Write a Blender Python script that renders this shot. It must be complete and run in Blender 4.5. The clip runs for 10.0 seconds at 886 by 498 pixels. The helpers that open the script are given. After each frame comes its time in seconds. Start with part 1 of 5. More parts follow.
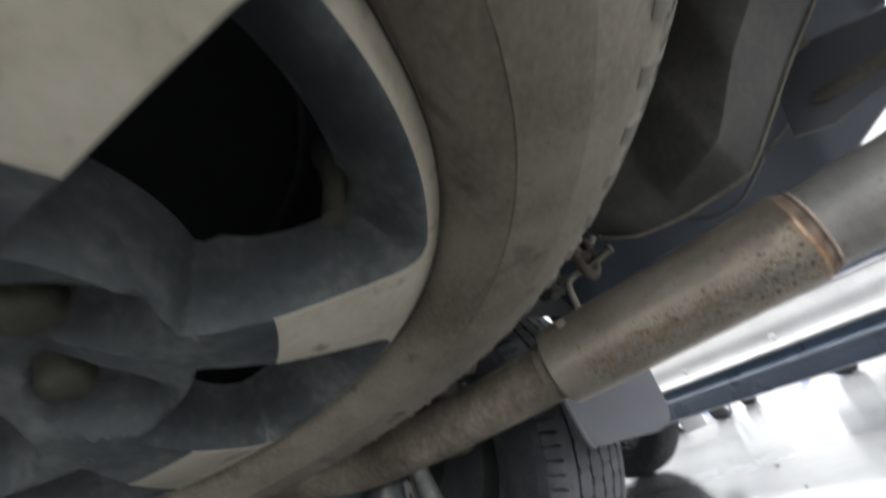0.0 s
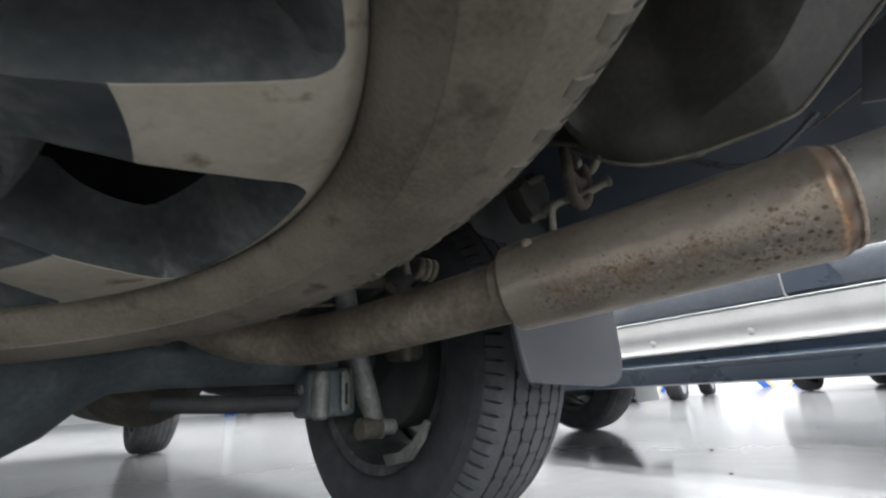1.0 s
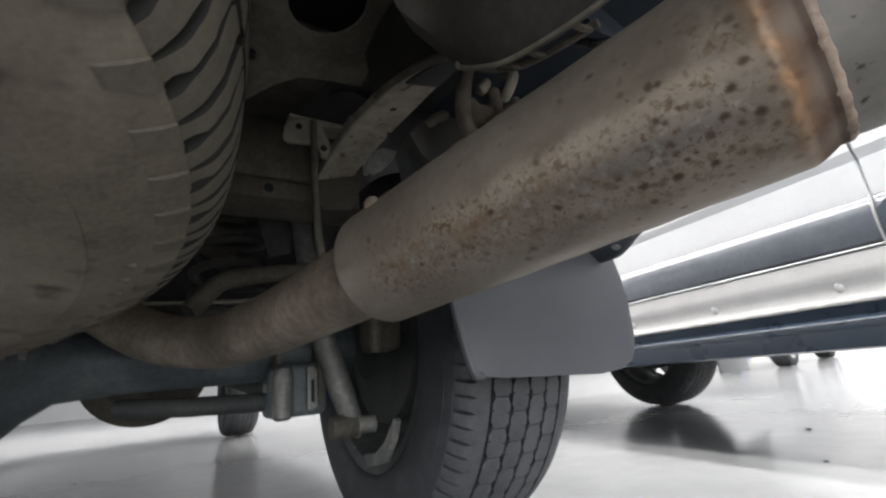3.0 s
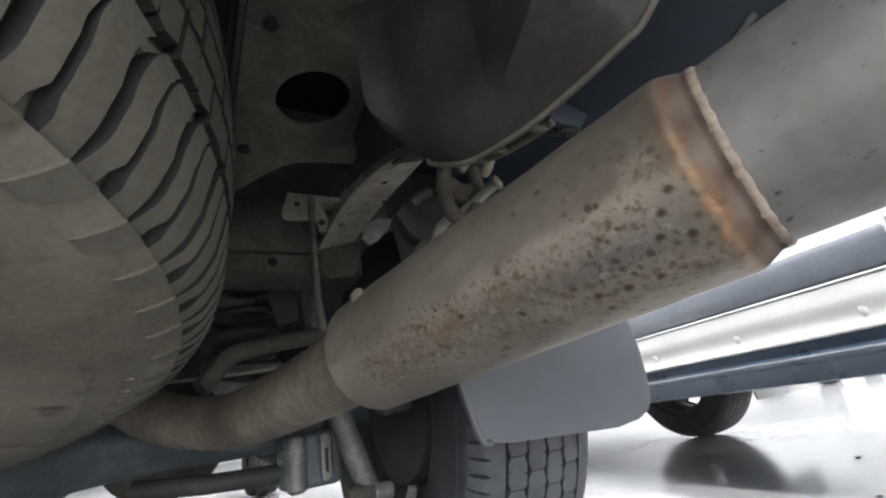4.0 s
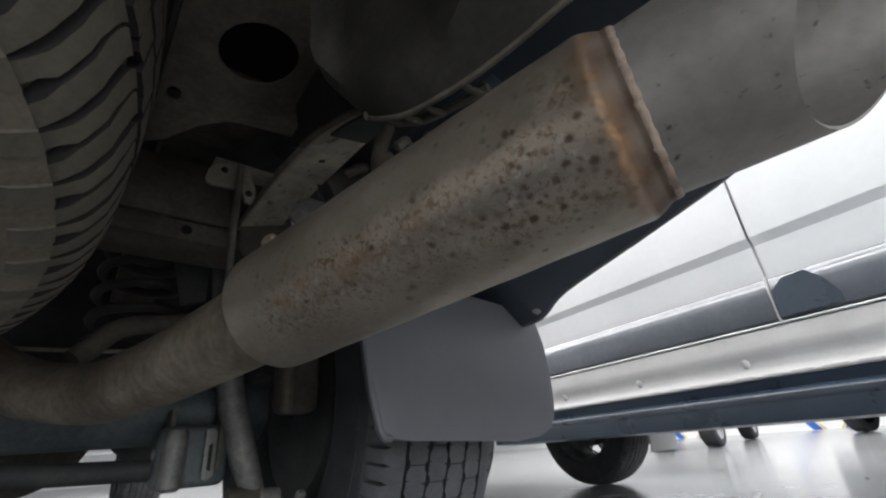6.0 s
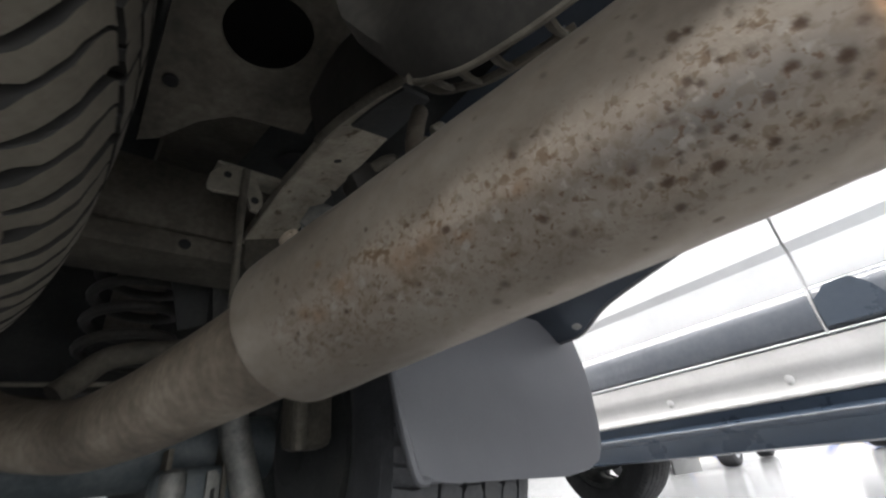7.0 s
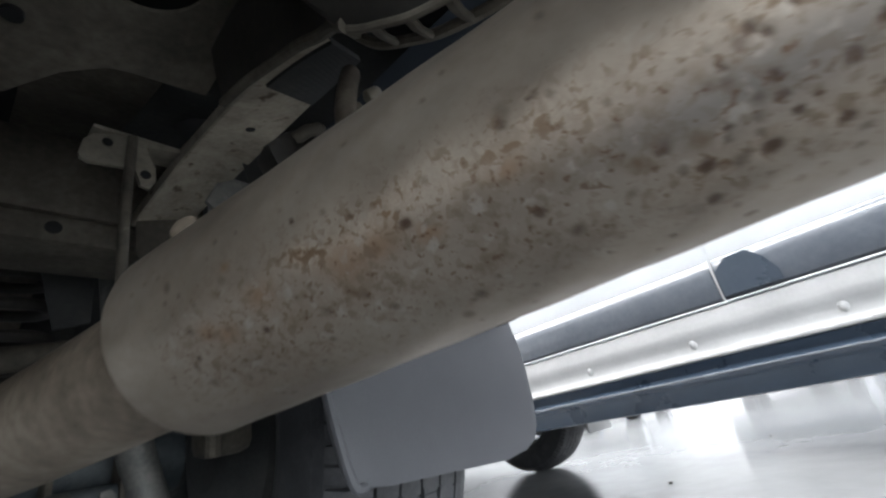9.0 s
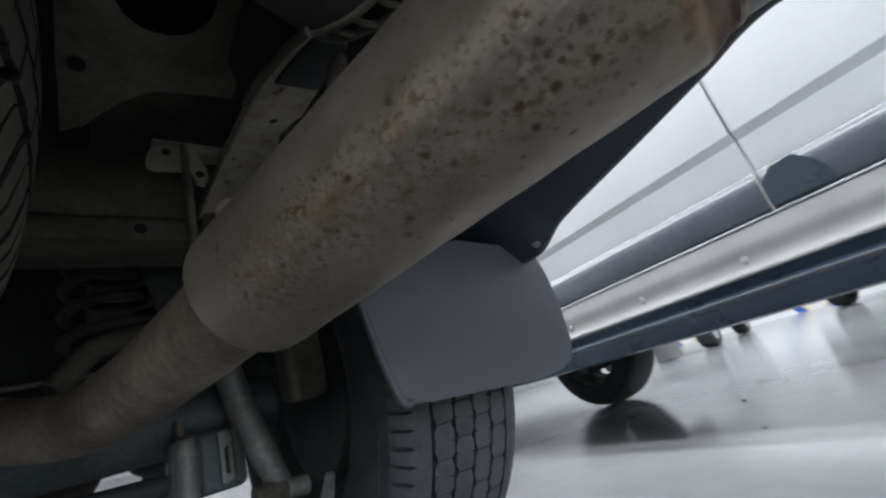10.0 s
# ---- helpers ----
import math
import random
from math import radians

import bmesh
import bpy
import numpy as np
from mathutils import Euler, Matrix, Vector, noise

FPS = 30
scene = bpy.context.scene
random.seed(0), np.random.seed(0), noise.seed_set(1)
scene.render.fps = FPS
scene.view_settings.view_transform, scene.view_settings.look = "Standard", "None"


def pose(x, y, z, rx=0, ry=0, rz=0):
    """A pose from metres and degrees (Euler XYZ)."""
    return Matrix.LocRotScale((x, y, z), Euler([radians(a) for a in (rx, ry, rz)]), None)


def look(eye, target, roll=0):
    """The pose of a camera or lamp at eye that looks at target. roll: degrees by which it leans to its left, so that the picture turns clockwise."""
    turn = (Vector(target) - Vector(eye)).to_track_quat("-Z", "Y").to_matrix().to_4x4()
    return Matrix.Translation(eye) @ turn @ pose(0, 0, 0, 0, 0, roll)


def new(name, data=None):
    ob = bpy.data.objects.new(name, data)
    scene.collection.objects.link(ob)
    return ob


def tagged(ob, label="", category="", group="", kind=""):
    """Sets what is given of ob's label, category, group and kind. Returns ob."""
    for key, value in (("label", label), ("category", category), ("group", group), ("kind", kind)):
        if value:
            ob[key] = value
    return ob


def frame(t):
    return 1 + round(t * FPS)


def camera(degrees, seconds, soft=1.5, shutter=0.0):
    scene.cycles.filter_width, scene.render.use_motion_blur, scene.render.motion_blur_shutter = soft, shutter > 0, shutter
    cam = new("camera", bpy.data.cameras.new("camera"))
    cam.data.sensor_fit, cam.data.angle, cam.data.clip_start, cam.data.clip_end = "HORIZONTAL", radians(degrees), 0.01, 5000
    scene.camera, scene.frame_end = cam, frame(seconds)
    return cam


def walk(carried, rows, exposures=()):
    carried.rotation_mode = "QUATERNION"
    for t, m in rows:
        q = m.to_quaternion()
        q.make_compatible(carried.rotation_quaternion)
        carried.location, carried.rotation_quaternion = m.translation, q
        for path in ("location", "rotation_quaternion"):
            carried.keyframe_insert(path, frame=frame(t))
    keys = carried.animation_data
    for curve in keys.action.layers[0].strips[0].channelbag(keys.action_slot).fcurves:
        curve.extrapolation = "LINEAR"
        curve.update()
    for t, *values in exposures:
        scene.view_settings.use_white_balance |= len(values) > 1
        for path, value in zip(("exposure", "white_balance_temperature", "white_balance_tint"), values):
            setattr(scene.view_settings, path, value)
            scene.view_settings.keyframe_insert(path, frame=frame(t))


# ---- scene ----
from math import cos, pi, sin

cam = camera(91.2, 10.0, soft=2.2, shutter=0.4)
PATH = [
    (0, (0.043, 0.108, 0.315), (1.156, 1.486, 1.244), -18.8),
    (0.5, (0.064, 0.147, 0.3), (1.36, 1.56, 0.868), -20.0),
    (1, (0.116, 0.141, 0.294), (1.226, 1.678, 0.931), -3.5),
    (1.5, (0.13, 0.175, 0.271), (1.448, 1.603, 0.745), -11.2),
    (2, (0.123, 0.133, 0.294), (1.312, 1.687, 0.707), -20.1),
    (2.2, (0.178, 0.144, 0.281), (1.269, 1.751, 0.758), -8.3),
    (3.3, (0.355, 0.145, 0.3255), (1.094, 1.899, 0.935), -8.0),
    (3.5, (0.357, 0.133, 0.334), (1.09, 1.862, 1.022), -10.5),
    (4, (0.361, 0.117, 0.338), (1.11, 1.824, 1.062), -9.5),
    (4.5, (0.358, 0.129, 0.332), (1.127, 1.817, 1.078), -8.4),
    (5, (0.369, 0.129, 0.315), (1.215, 1.774, 1.075), -7.7),
    (5.2, (0.371, 0.127, 0.311), (1.299, 1.725, 1.075), -6.7),
    (6.3, (0.376, 0.145, 0.288), (1.372, 1.656, 1.141), -5.2),
    (6.5, (0.364, 0.187, 0.292), (1.332, 1.707, 1.159), -5.5),
    (7, (0.378, 0.209, 0.309), (1.362, 1.688, 1.228), -6.7),
    (7.5, (0.403, 0.259, 0.351), (1.512, 1.629, 1.297), -18.5),
    (8, (0.408, 0.275, 0.361), (1.649, 1.568, 1.25), -20.5),
    (8.5, (0.401, 0.275, 0.359), (1.675, 1.593, 1.158), -18.9),
    (9, (0.389, 0.24, 0.334), (1.667, 1.572, 1.104), -11.6),
    (9.5, (0.342, 0.205, 0.3), (1.689, 1.554, 0.902), -19.5),
    (10, (0.392, 0.181, 0.295), (1.467, 1.736, 0.947), -16.5),
]
EXPOSURES = [(0, 1.02, 6500, 10), (0.5, 0.75, 6400, 10), (1, 0.68, 6500, 10), (1.5, 0.82, 6500, 10), (2, 0.53, 6700, 11), (2.2, 0.53, 6700, 11), (3.3, 0.84, 6700, 12), (3.5, 0.92, 6700, 12), (4, 1.20, 6500, 11), (4.5, 1.14, 6500, 11),
             (5, 0.86, 6250, 9), (5.2, 0.76, 6300, 9), (6.3, 0.19, 6600, 11), (6.5, 0.19, 6600, 11), (7, 0.88, 6700, 12), (7.5, 0.79, 6800, 13), (8, 0.72, 6700, 11), (8.5, 0.67, 6500, 11), (9, 0.87, 6350, 10), (9.5, 0.52, 6150, 9), (10, -0.03, 6200, 10)]
walk(cam, [(t, look(eye, target, roll)) for t, eye, target, roll in PATH], EXPOSURES)

# ---- light ----
world = bpy.data.worlds.new("hall_sky")
scene.world = world
world.use_nodes = True
bg = world.node_tree.nodes["Background"]
sky = world.node_tree.nodes.new("ShaderNodeTexSky")
sky.sky_type, sky.sun_disc, sky.sun_elevation, sky.sun_rotation = "NISHITA", False, radians(50), radians(200)
world.node_tree.links.new(sky.outputs[0], bg.inputs[0])
bg.inputs[1].default_value = 0.08


def area_lamp(name, place, size_x, size_y, watts, colour=(0.98, 0.99, 1.0), turn=(0, 0, 0)):
    data = bpy.data.lights.new(name, "AREA")
    data.shape, data.size, data.size_y, data.energy, data.color = "RECTANGLE", size_x, size_y, watts, colour
    ob = new(name, data)
    ob.matrix_world = pose(*place, *turn)
    return ob


for lx, watts in ((-5.0, 200), (-0.7, 320), (1.1, 320), (6.0, 215), (10.5, 270)):
    area_lamp("ceiling_light_source", (lx, 4.0, 4.86), 0.5, 14.0, watts)
# fill lamps in two unseen tall openings, added to light the underbody
FILL_TINT = (0.88, 0.95, 1.0)
area_lamp("south_fill_light", (1.0, -5.9, 1.75), 12.0, 3.3, 420, FILL_TINT, (90, 0, 0))
area_lamp("west_fill_light", (-9.9, 6.0, 1.85), 12.0, 3.5, 150, FILL_TINT, (90, 0, -90))

# ---- materials ----


def material(name, colours, rough=0.6, metal=0.0, scale=20.0, grain=200.0, bump=0.2, coat=0.0, speck=None, rough_var=0.15):
    """Two scales of colour variation between the given colours, with fine relief; speck: (colour, amount, scale)."""
    m = bpy.data.materials.new(name)
    m.use_nodes = True
    nt = m.node_tree
    b = nt.nodes["Principled BSDF"]
    co = nt.nodes.new("ShaderNodeTexCoord")
    n1, n2 = nt.nodes.new("ShaderNodeTexNoise"), nt.nodes.new("ShaderNodeTexNoise")
    n1.inputs["Scale"].default_value, n1.inputs["Detail"].default_value, n1.inputs["Roughness"].default_value = scale, 6, 0.65
    n2.inputs["Scale"].default_value, n2.inputs["Detail"].default_value = grain, 3
    for n in (n1, n2):
        nt.links.new(co.outputs["Object"], n.inputs["Vector"])
    ramp = nt.nodes.new("ShaderNodeValToRGB")
    ramp.color_ramp.elements[0].position, ramp.color_ramp.elements[1].position = 0.32, 0.68
    ramp.color_ramp.elements[0].color, ramp.color_ramp.elements[1].color = (*colours[0], 1), (*colours[-1], 1)
    if len(colours) > 2:
        e = ramp.color_ramp.elements.new(0.5)
        e.color = (*colours[1], 1)
    mixf = nt.nodes.new("ShaderNodeMath")
    mixf.operation = "MULTIPLY_ADD"
    mixf.inputs[1].default_value = 0.3
    add = nt.nodes.new("ShaderNodeMath")
    add.operation = "SUBTRACT"
    add.inputs[1].default_value = 0.15
    nt.links.new(n2.outputs["Fac"], mixf.inputs[0])
    nt.links.new(n1.outputs["Fac"], mixf.inputs[2])
    nt.links.new(mixf.outputs[0], add.inputs[0])
    nt.links.new(add.outputs[0], ramp.inputs["Fac"])
    colour_out = ramp.outputs["Color"]
    if speck:
        n3 = nt.nodes.new("ShaderNodeTexNoise")
        n3.inputs["Scale"].default_value, n3.inputs["Detail"].default_value = speck[2], 5
        nt.links.new(co.outputs["Object"], n3.inputs["Vector"])
        r3 = nt.nodes.new("ShaderNodeValToRGB")
        r3.color_ramp.elements[0].position, r3.color_ramp.elements[1].position = 1 - speck[1], min(1.0, 1 - speck[1] + 0.09)
        nt.links.new(n3.outputs["Fac"], r3.inputs["Fac"])
        mx = nt.nodes.new("ShaderNodeMix")
        mx.data_type = "RGBA"
        nt.links.new(r3.outputs["Color"], mx.inputs["Factor"])
        nt.links.new(colour_out, mx.inputs[6])
        mx.inputs[7].default_value = (*speck[0], 1)
        colour_out = mx.outputs[2]
    nt.links.new(colour_out, b.inputs["Base Color"])
    rr = nt.nodes.new("ShaderNodeMapRange")
    rr.inputs["To Min"].default_value, rr.inputs["To Max"].default_value = max(0.02, rough - rough_var), min(1, rough + rough_var)
    nt.links.new(n1.outputs["Fac"], rr.inputs["Value"])
    nt.links.new(rr.outputs["Result"], b.inputs["Roughness"])
    b.inputs["Metallic"].default_value = metal
    b.inputs["Coat Weight"].default_value = coat
    b.inputs["Coat Roughness"].default_value = 0.05
    if bump > 0:
        bp = nt.nodes.new("ShaderNodeBump")
        bp.inputs["Strength"].default_value, bp.inputs["Distance"].default_value = bump, 0.002
        nt.links.new(mixf.outputs[0], bp.inputs["Height"])
        nt.links.new(bp.outputs["Normal"], b.inputs["Normal"])
    return m


RUSTY = material("weld_rust", [(0.15, 0.105, 0.08), (0.27, 0.20, 0.155), (0.37, 0.29, 0.23)], 0.65, 0.3, 55, 220, 0.3)
TIP = material("spotted_tip_steel", [(0.18, 0.164, 0.146), (0.235, 0.216, 0.196), (0.285, 0.265, 0.243)], 0.5, 0.4, 16, 150, 0.15, speck=((0.06, 0.05, 0.042), 0.345, 210))
RUBBER_DUSTY = material("dusty_rubber", [(0.085, 0.068, 0.05), (0.158, 0.134, 0.102), (0.215, 0.186, 0.145)], 0.85, 0, 7, 330, 0.3, speck=((0.065, 0.05, 0.038), 0.39, 21))
TREAD_DUSTY = material("worn_dusty_tread", [(0.05772, 0.0481, 0.03626), (0.09324, 0.08066, 0.06216), (0.1317, 0.1147, 0.08954)], 0.8, 0, 11, 300, 0.2, speck=((0.16, 0.138, 0.105), 0.33, 40))
TREAD_ROAD = material("worn_road_tread", [(0.05, 0.051, 0.055), (0.075, 0.076, 0.081), (0.098, 0.098, 0.102)], 0.75, 0, 18, 240, 0.3)
# bare rubber, darkened further for the shade between tread blocks
GROOVE = material("shaded_groove_rubber", [(0.010, 0.0095, 0.009), (0.021, 0.019, 0.016)], 0.85, 0, 30, 200, 0.2)
RUBBER = material("road_rubber", [(0.026, 0.027, 0.030), (0.042, 0.043, 0.047), (0.062, 0.062, 0.066)], 0.8, 0, 18, 240, 0.3)
RIM_FACE = material("dusty_machined_alloy", [(0.36, 0.315, 0.245), (0.45, 0.40, 0.315), (0.52, 0.465, 0.375)], 0.6, 0.25, 16, 180, 0.15, speck=((0.22, 0.17, 0.11), 0.36, 34))
RIM_DARK = material("dusty_dark_alloy", [(0.02795, 0.03209, 0.03415), (0.05693, 0.0621, 0.0621), (0.1242, 0.1263, 0.1191)], 0.7, 0.1, 13, 120, 0.2, speck=((0.3, 0.28, 0.23), 0.30, 70))
NUT = material("dusty_olive_nut", [(0.02925, 0.0273, 0.0182), (0.04875, 0.0442, 0.02925), (0.0715, 0.0637, 0.0429)], 0.65, 0.2, 40, 200, 0.2)
RIM_SILVER = material("silver_alloy", [(0.35, 0.36, 0.38), (0.5, 0.51, 0.53)], 0.4, 0.5, 10, 100, 0.1)
CHASSIS = material("dusty_chassis_paint", [(0.0437, 0.03795, 0.0299), (0.0897, 0.0782, 0.06095), (0.1495, 0.1311, 0.1035)], 0.8, 0, 10, 150, 0.3, speck=((0.22, 0.20, 0.16), 0.30, 80))
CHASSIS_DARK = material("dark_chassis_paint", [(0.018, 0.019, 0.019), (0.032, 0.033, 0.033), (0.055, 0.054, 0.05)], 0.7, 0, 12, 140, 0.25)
# black that stands for shade in holes, hollows and grooves; also the valve grommet
BLACK = material("shade_and_rubber_black", [(0.008, 0.008, 0.008), (0.016, 0.016, 0.016)], 0.9, 0, 10, 100, 0.1)
PLASTIC_DARK = material("black_plastic", [(0.018, 0.024, 0.034), (0.028, 0.037, 0.05)], 0.5, 0, 8, 400, 0.15)
PANEL = material("dusty_black_panel", [(0.02025, 0.0185, 0.0162), (0.03645, 0.03308, 0.02876), (0.0648, 0.0594, 0.04995)], 0.65, 0, 9, 160, 0.2)
PLASTIC_GREY = material("grey_moulded_plastic", [(0.07684, 0.07684, 0.08475), (0.1017, 0.1017, 0.1096)], 0.5, 0, 6, 500, 0.1)
STEEL_DUSTY = material("dusty_bracket_steel", [(0.17, 0.15, 0.12), (0.25, 0.225, 0.18), (0.32, 0.29, 0.235)], 0.7, 0.2, 22, 200, 0.25, speck=((0.16, 0.085, 0.04), 0.36, 70))
ALLOY_CAST = material("cast_link_metal", [(0.12, 0.12, 0.115), (0.19, 0.185, 0.17), (0.28, 0.27, 0.25)], 0.5, 0.5, 25, 160, 0.25)
LINK_STEEL = material("scuffed_link_steel", [(0.10, 0.10, 0.095), (0.16, 0.157, 0.145), (0.24, 0.23, 0.21)], 0.55, 0.3, 35, 180, 0.25)
HANGER_RUBBER = material("brown_dusted_rubber", [(0.055, 0.044, 0.034), (0.10, 0.082, 0.064), (0.16, 0.134, 0.105)], 0.85, 0, 40, 200, 0.3)
STRAP_STEEL = material("pale_dusty_strap_steel", [(0.22, 0.19, 0.15), (0.34, 0.30, 0.24), (0.44, 0.395, 0.32)], 0.7, 0.15, 26, 200, 0.25, speck=((0.12, 0.09, 0.06), 0.38, 60))
AXLE = material("greasy_dark_axle_paint", [(0.034, 0.043, 0.048), (0.066, 0.078, 0.083), (0.115, 0.125, 0.125)], 0.55, 0, 9, 140, 0.25)
PIPE = material("dusty_exhaust_pipe", [(0.115, 0.09, 0.066), (0.22, 0.178, 0.136), (0.34, 0.288, 0.228)], 0.6, 0.35, 12, 150, 0.2, speck=((0.12, 0.07, 0.04), 0.29, 60))
WHITE_PAINT = material("white_car_paint", [(0.70, 0.71, 0.72), (0.76, 0.77, 0.78)], 0.42, 0, 3, 60, 0.0, coat=0.12, rough_var=0.05)
CLADDING = material("glossy_grey_cladding", [(0.085, 0.095, 0.112), (0.115, 0.125, 0.142)], 0.25, 0, 5, 80, 0.02, coat=0.5, rough_var=0.06)
BADGE = material("dark_blue_grey_badge", [(0.05, 0.062, 0.08), (0.068, 0.083, 0.104)], 0.3, 0, 6, 90, 0.02)
BOARD_SILVER = material("silver_step_panel", [(0.43, 0.425, 0.42), (0.50, 0.495, 0.49)], 0.55, 0.0, 8, 120, 0.06)
BOARD_DARK = material("dark_step_rubber", [(0.028, 0.042, 0.064), (0.04, 0.058, 0.085)], 0.3, 0, 8, 120, 0.05)
FLOOR = material("epoxy_floor", [(0.262, 0.267, 0.272), (0.30, 0.305, 0.31), (0.335, 0.34, 0.345)], 0.16, 0, 0.7, 12, 0.004, rough_var=0.05)
FLOOR.node_tree.nodes["Principled BSDF"].inputs["Specular IOR Level"].default_value = 0.45
WALL = material("white_hall_paint", [(0.76, 0.77, 0.78), (0.83, 0.84, 0.85)], 0.7, 0, 1.2, 40, 0.05)
BLUE = material("blue_lift_paint", [(0.02, 0.10, 0.42), (0.03, 0.14, 0.5)], 0.4, 0, 6, 90, 0.05)
YELLOW = material("yellow_lift_paint", [(0.7, 0.45, 0.04), (0.8, 0.53, 0.06)], 0.45, 0, 6, 90, 0.05)
GLASS_DARK = material("tinted_glass", [(0.01, 0.012, 0.014), (0.015, 0.018, 0.02)], 0.08, 0, 3, 60, 0.0, coat=0.6, rough_var=0.03)
LAMP_GLOW = bpy.data.materials.new("lamp_glow")
LAMP_GLOW.use_nodes = True
LAMP_GLOW.node_tree.nodes["Principled BSDF"].inputs["Emission Color"].default_value = (1, 0.98, 0.95, 1)
LAMP_GLOW.node_tree.nodes["Principled BSDF"].inputs["Emission Strength"].default_value = 6.0

# ---- building helpers ----


def finish(bm, smooth=True, angle=35):
    bmesh.ops.recalc_face_normals(bm, faces=bm.faces[:])
    if smooth:
        for f in bm.faces:
            f.smooth = True
        for e in bm.edges:
            if len(e.link_faces) == 2 and (e.calc_face_angle(0) > radians(angle) or e.link_faces[0].material_index != e.link_faces[1].material_index):
                e.smooth = False
    return bm


def part(name, bm, mat, parent=None, label="", m=None, smooth=True, angle=35):
    """One mesh object out of a bmesh, under a thing or a part."""
    finish(bm, smooth, angle)
    me = bpy.data.meshes.new(name)
    bm.to_mesh(me)
    bm.free()
    for x in mat if isinstance(mat, (list, tuple)) else [mat]:
        me.materials.append(x)
    ob = new(name, me)
    if parent is not None:
        ob.parent = parent
    if m is not None:
        ob.matrix_basis = m
    if label:
        ob["label"] = label
    return ob


def thing(name, m, label, category, group="", kind=""):
    ob = new(name)
    ob.empty_display_size = 0.2
    ob.matrix_basis = m
    return tagged(ob, label, category, group, kind)


def box(x0, x1, y0, y1, z0, z1, bevel=0.004, bm=None, segs=2):
    bm2 = bmesh.new()
    bmesh.ops.create_cube(bm2, size=1, matrix=Matrix.Translation(((x0 + x1) / 2, (y0 + y1) / 2, (z0 + z1) / 2)) @ Matrix.Diagonal((x1 - x0, y1 - y0, z1 - z0, 1)))
    if bevel > 0:
        bmesh.ops.bevel(bm2, geom=bm2.edges[:], offset=bevel, segments=segs, affect="EDGES", profile=0.5)
    return merge(bm, bm2)


def tapered(low, top, z0, z1, bevel, segs=4):
    """A rounded block between a lower and an upper rectangle (x0, x1, y0, y1)."""
    bm = bmesh.new()
    a = [bm.verts.new((low[i], low[j], z0)) for i, j in ((0, 2), (1, 2), (1, 3), (0, 3))]
    b = [bm.verts.new((top[i], top[j], z1)) for i, j in ((0, 2), (1, 2), (1, 3), (0, 3))]
    bm.faces.new(a[::-1])
    bm.faces.new(b)
    for i in range(4):
        bm.faces.new((a[i], a[(i + 1) % 4], b[(i + 1) % 4], b[i]))
    bmesh.ops.bevel(bm, geom=bm.edges[:], offset=bevel, segments=segs, affect="EDGES", profile=0.5)
    return bm


def merge(bm, bm2):
    if bm is None:
        return bm2
    me = bpy.data.meshes.new("tmp")
    bm2.to_mesh(me)
    bm2.free()
    bm.from_mesh(me)
    bpy.data.meshes.remove(me)
    return bm


def frames_along(pts):
    """Parallel frames along a line of points."""
    pts = [Vector(p) for p in pts]
    out, up = [], None
    for i, p in enumerate(pts):
        d = (pts[min(i + 1, len(pts) - 1)] - pts[max(i - 1, 0)]).normalized()
        if up is None:
            up = d.orthogonal().normalized()
        up = (up - up.dot(d) * d).normalized()
        out.append((p, up.copy(), d.cross(up)))
    return out


def smooth_path(pts, n=8):
    """Catmull-Rom through the points."""
    p = [Vector(q) for q in pts]
    p = [2 * p[0] - p[1]] + p + [2 * p[-1] - p[-2]]
    out = []
    for i in range(1, len(p) - 2):
        for k in range(n):
            t = k / n
            a, b, c, d = p[i - 1], p[i], p[i + 1], p[i + 2]
            out.append(0.5 * (2 * b + (c - a) * t + (2 * a - 5 * b + 4 * c - d) * t * t + (3 * b - a - 3 * c + d) * t ** 3))
    out.append(p[-2])
    return out


def tube(pts, radius, segs=16, bm=None, caps=True, flat=1.0):
    """A tube along points; radius may be a list."""
    bm = bm or bmesh.new()
    fr = frames_along(pts)
    rings = []
    for i, (p, u, v) in enumerate(fr):
        r = radius[i] if isinstance(radius, (list, tuple)) else radius
        rings.append([bm.verts.new(p + r * (cos(a) * u + flat * sin(a) * v)) for a in (2 * pi * k / segs for k in range(segs))])
    for a, b in zip(rings, rings[1:]):
        for k in range(segs):
            bm.faces.new((a[k], a[(k + 1) % segs], b[(k + 1) % segs], b[k]))
    if caps:
        bm.faces.new(rings[0])
        bm.faces.new(rings[-1])
    return bm


def lathe(profile, segs=64, bm=None, closed=False):
    """A profile of (radius, height) turned round the local z axis."""
    bm = bm or bmesh.new()
    rings = []
    for r, h in profile:
        if r < 1e-6:
            rings.append([bm.verts.new((0, 0, h))])
        else:
            rings.append([bm.verts.new((r * cos(2 * pi * k / segs), r * sin(2 * pi * k / segs), h)) for k in range(segs)])
    pairs = list(zip(rings, rings[1:])) + ([(rings[-1], rings[0])] if closed else [])
    for a, b in pairs:
        for k in range(segs):
            j = (k + 1) % segs
            if len(a) == 1 and len(b) == 1:
                continue
            if len(a) == 1:
                bm.faces.new((a[0], b[j], b[k]))
            elif len(b) == 1:
                bm.faces.new((a[k], a[j], b[0]))
            else:
                bm.faces.new((a[k], a[j], b[j], b[k]))
    return bm


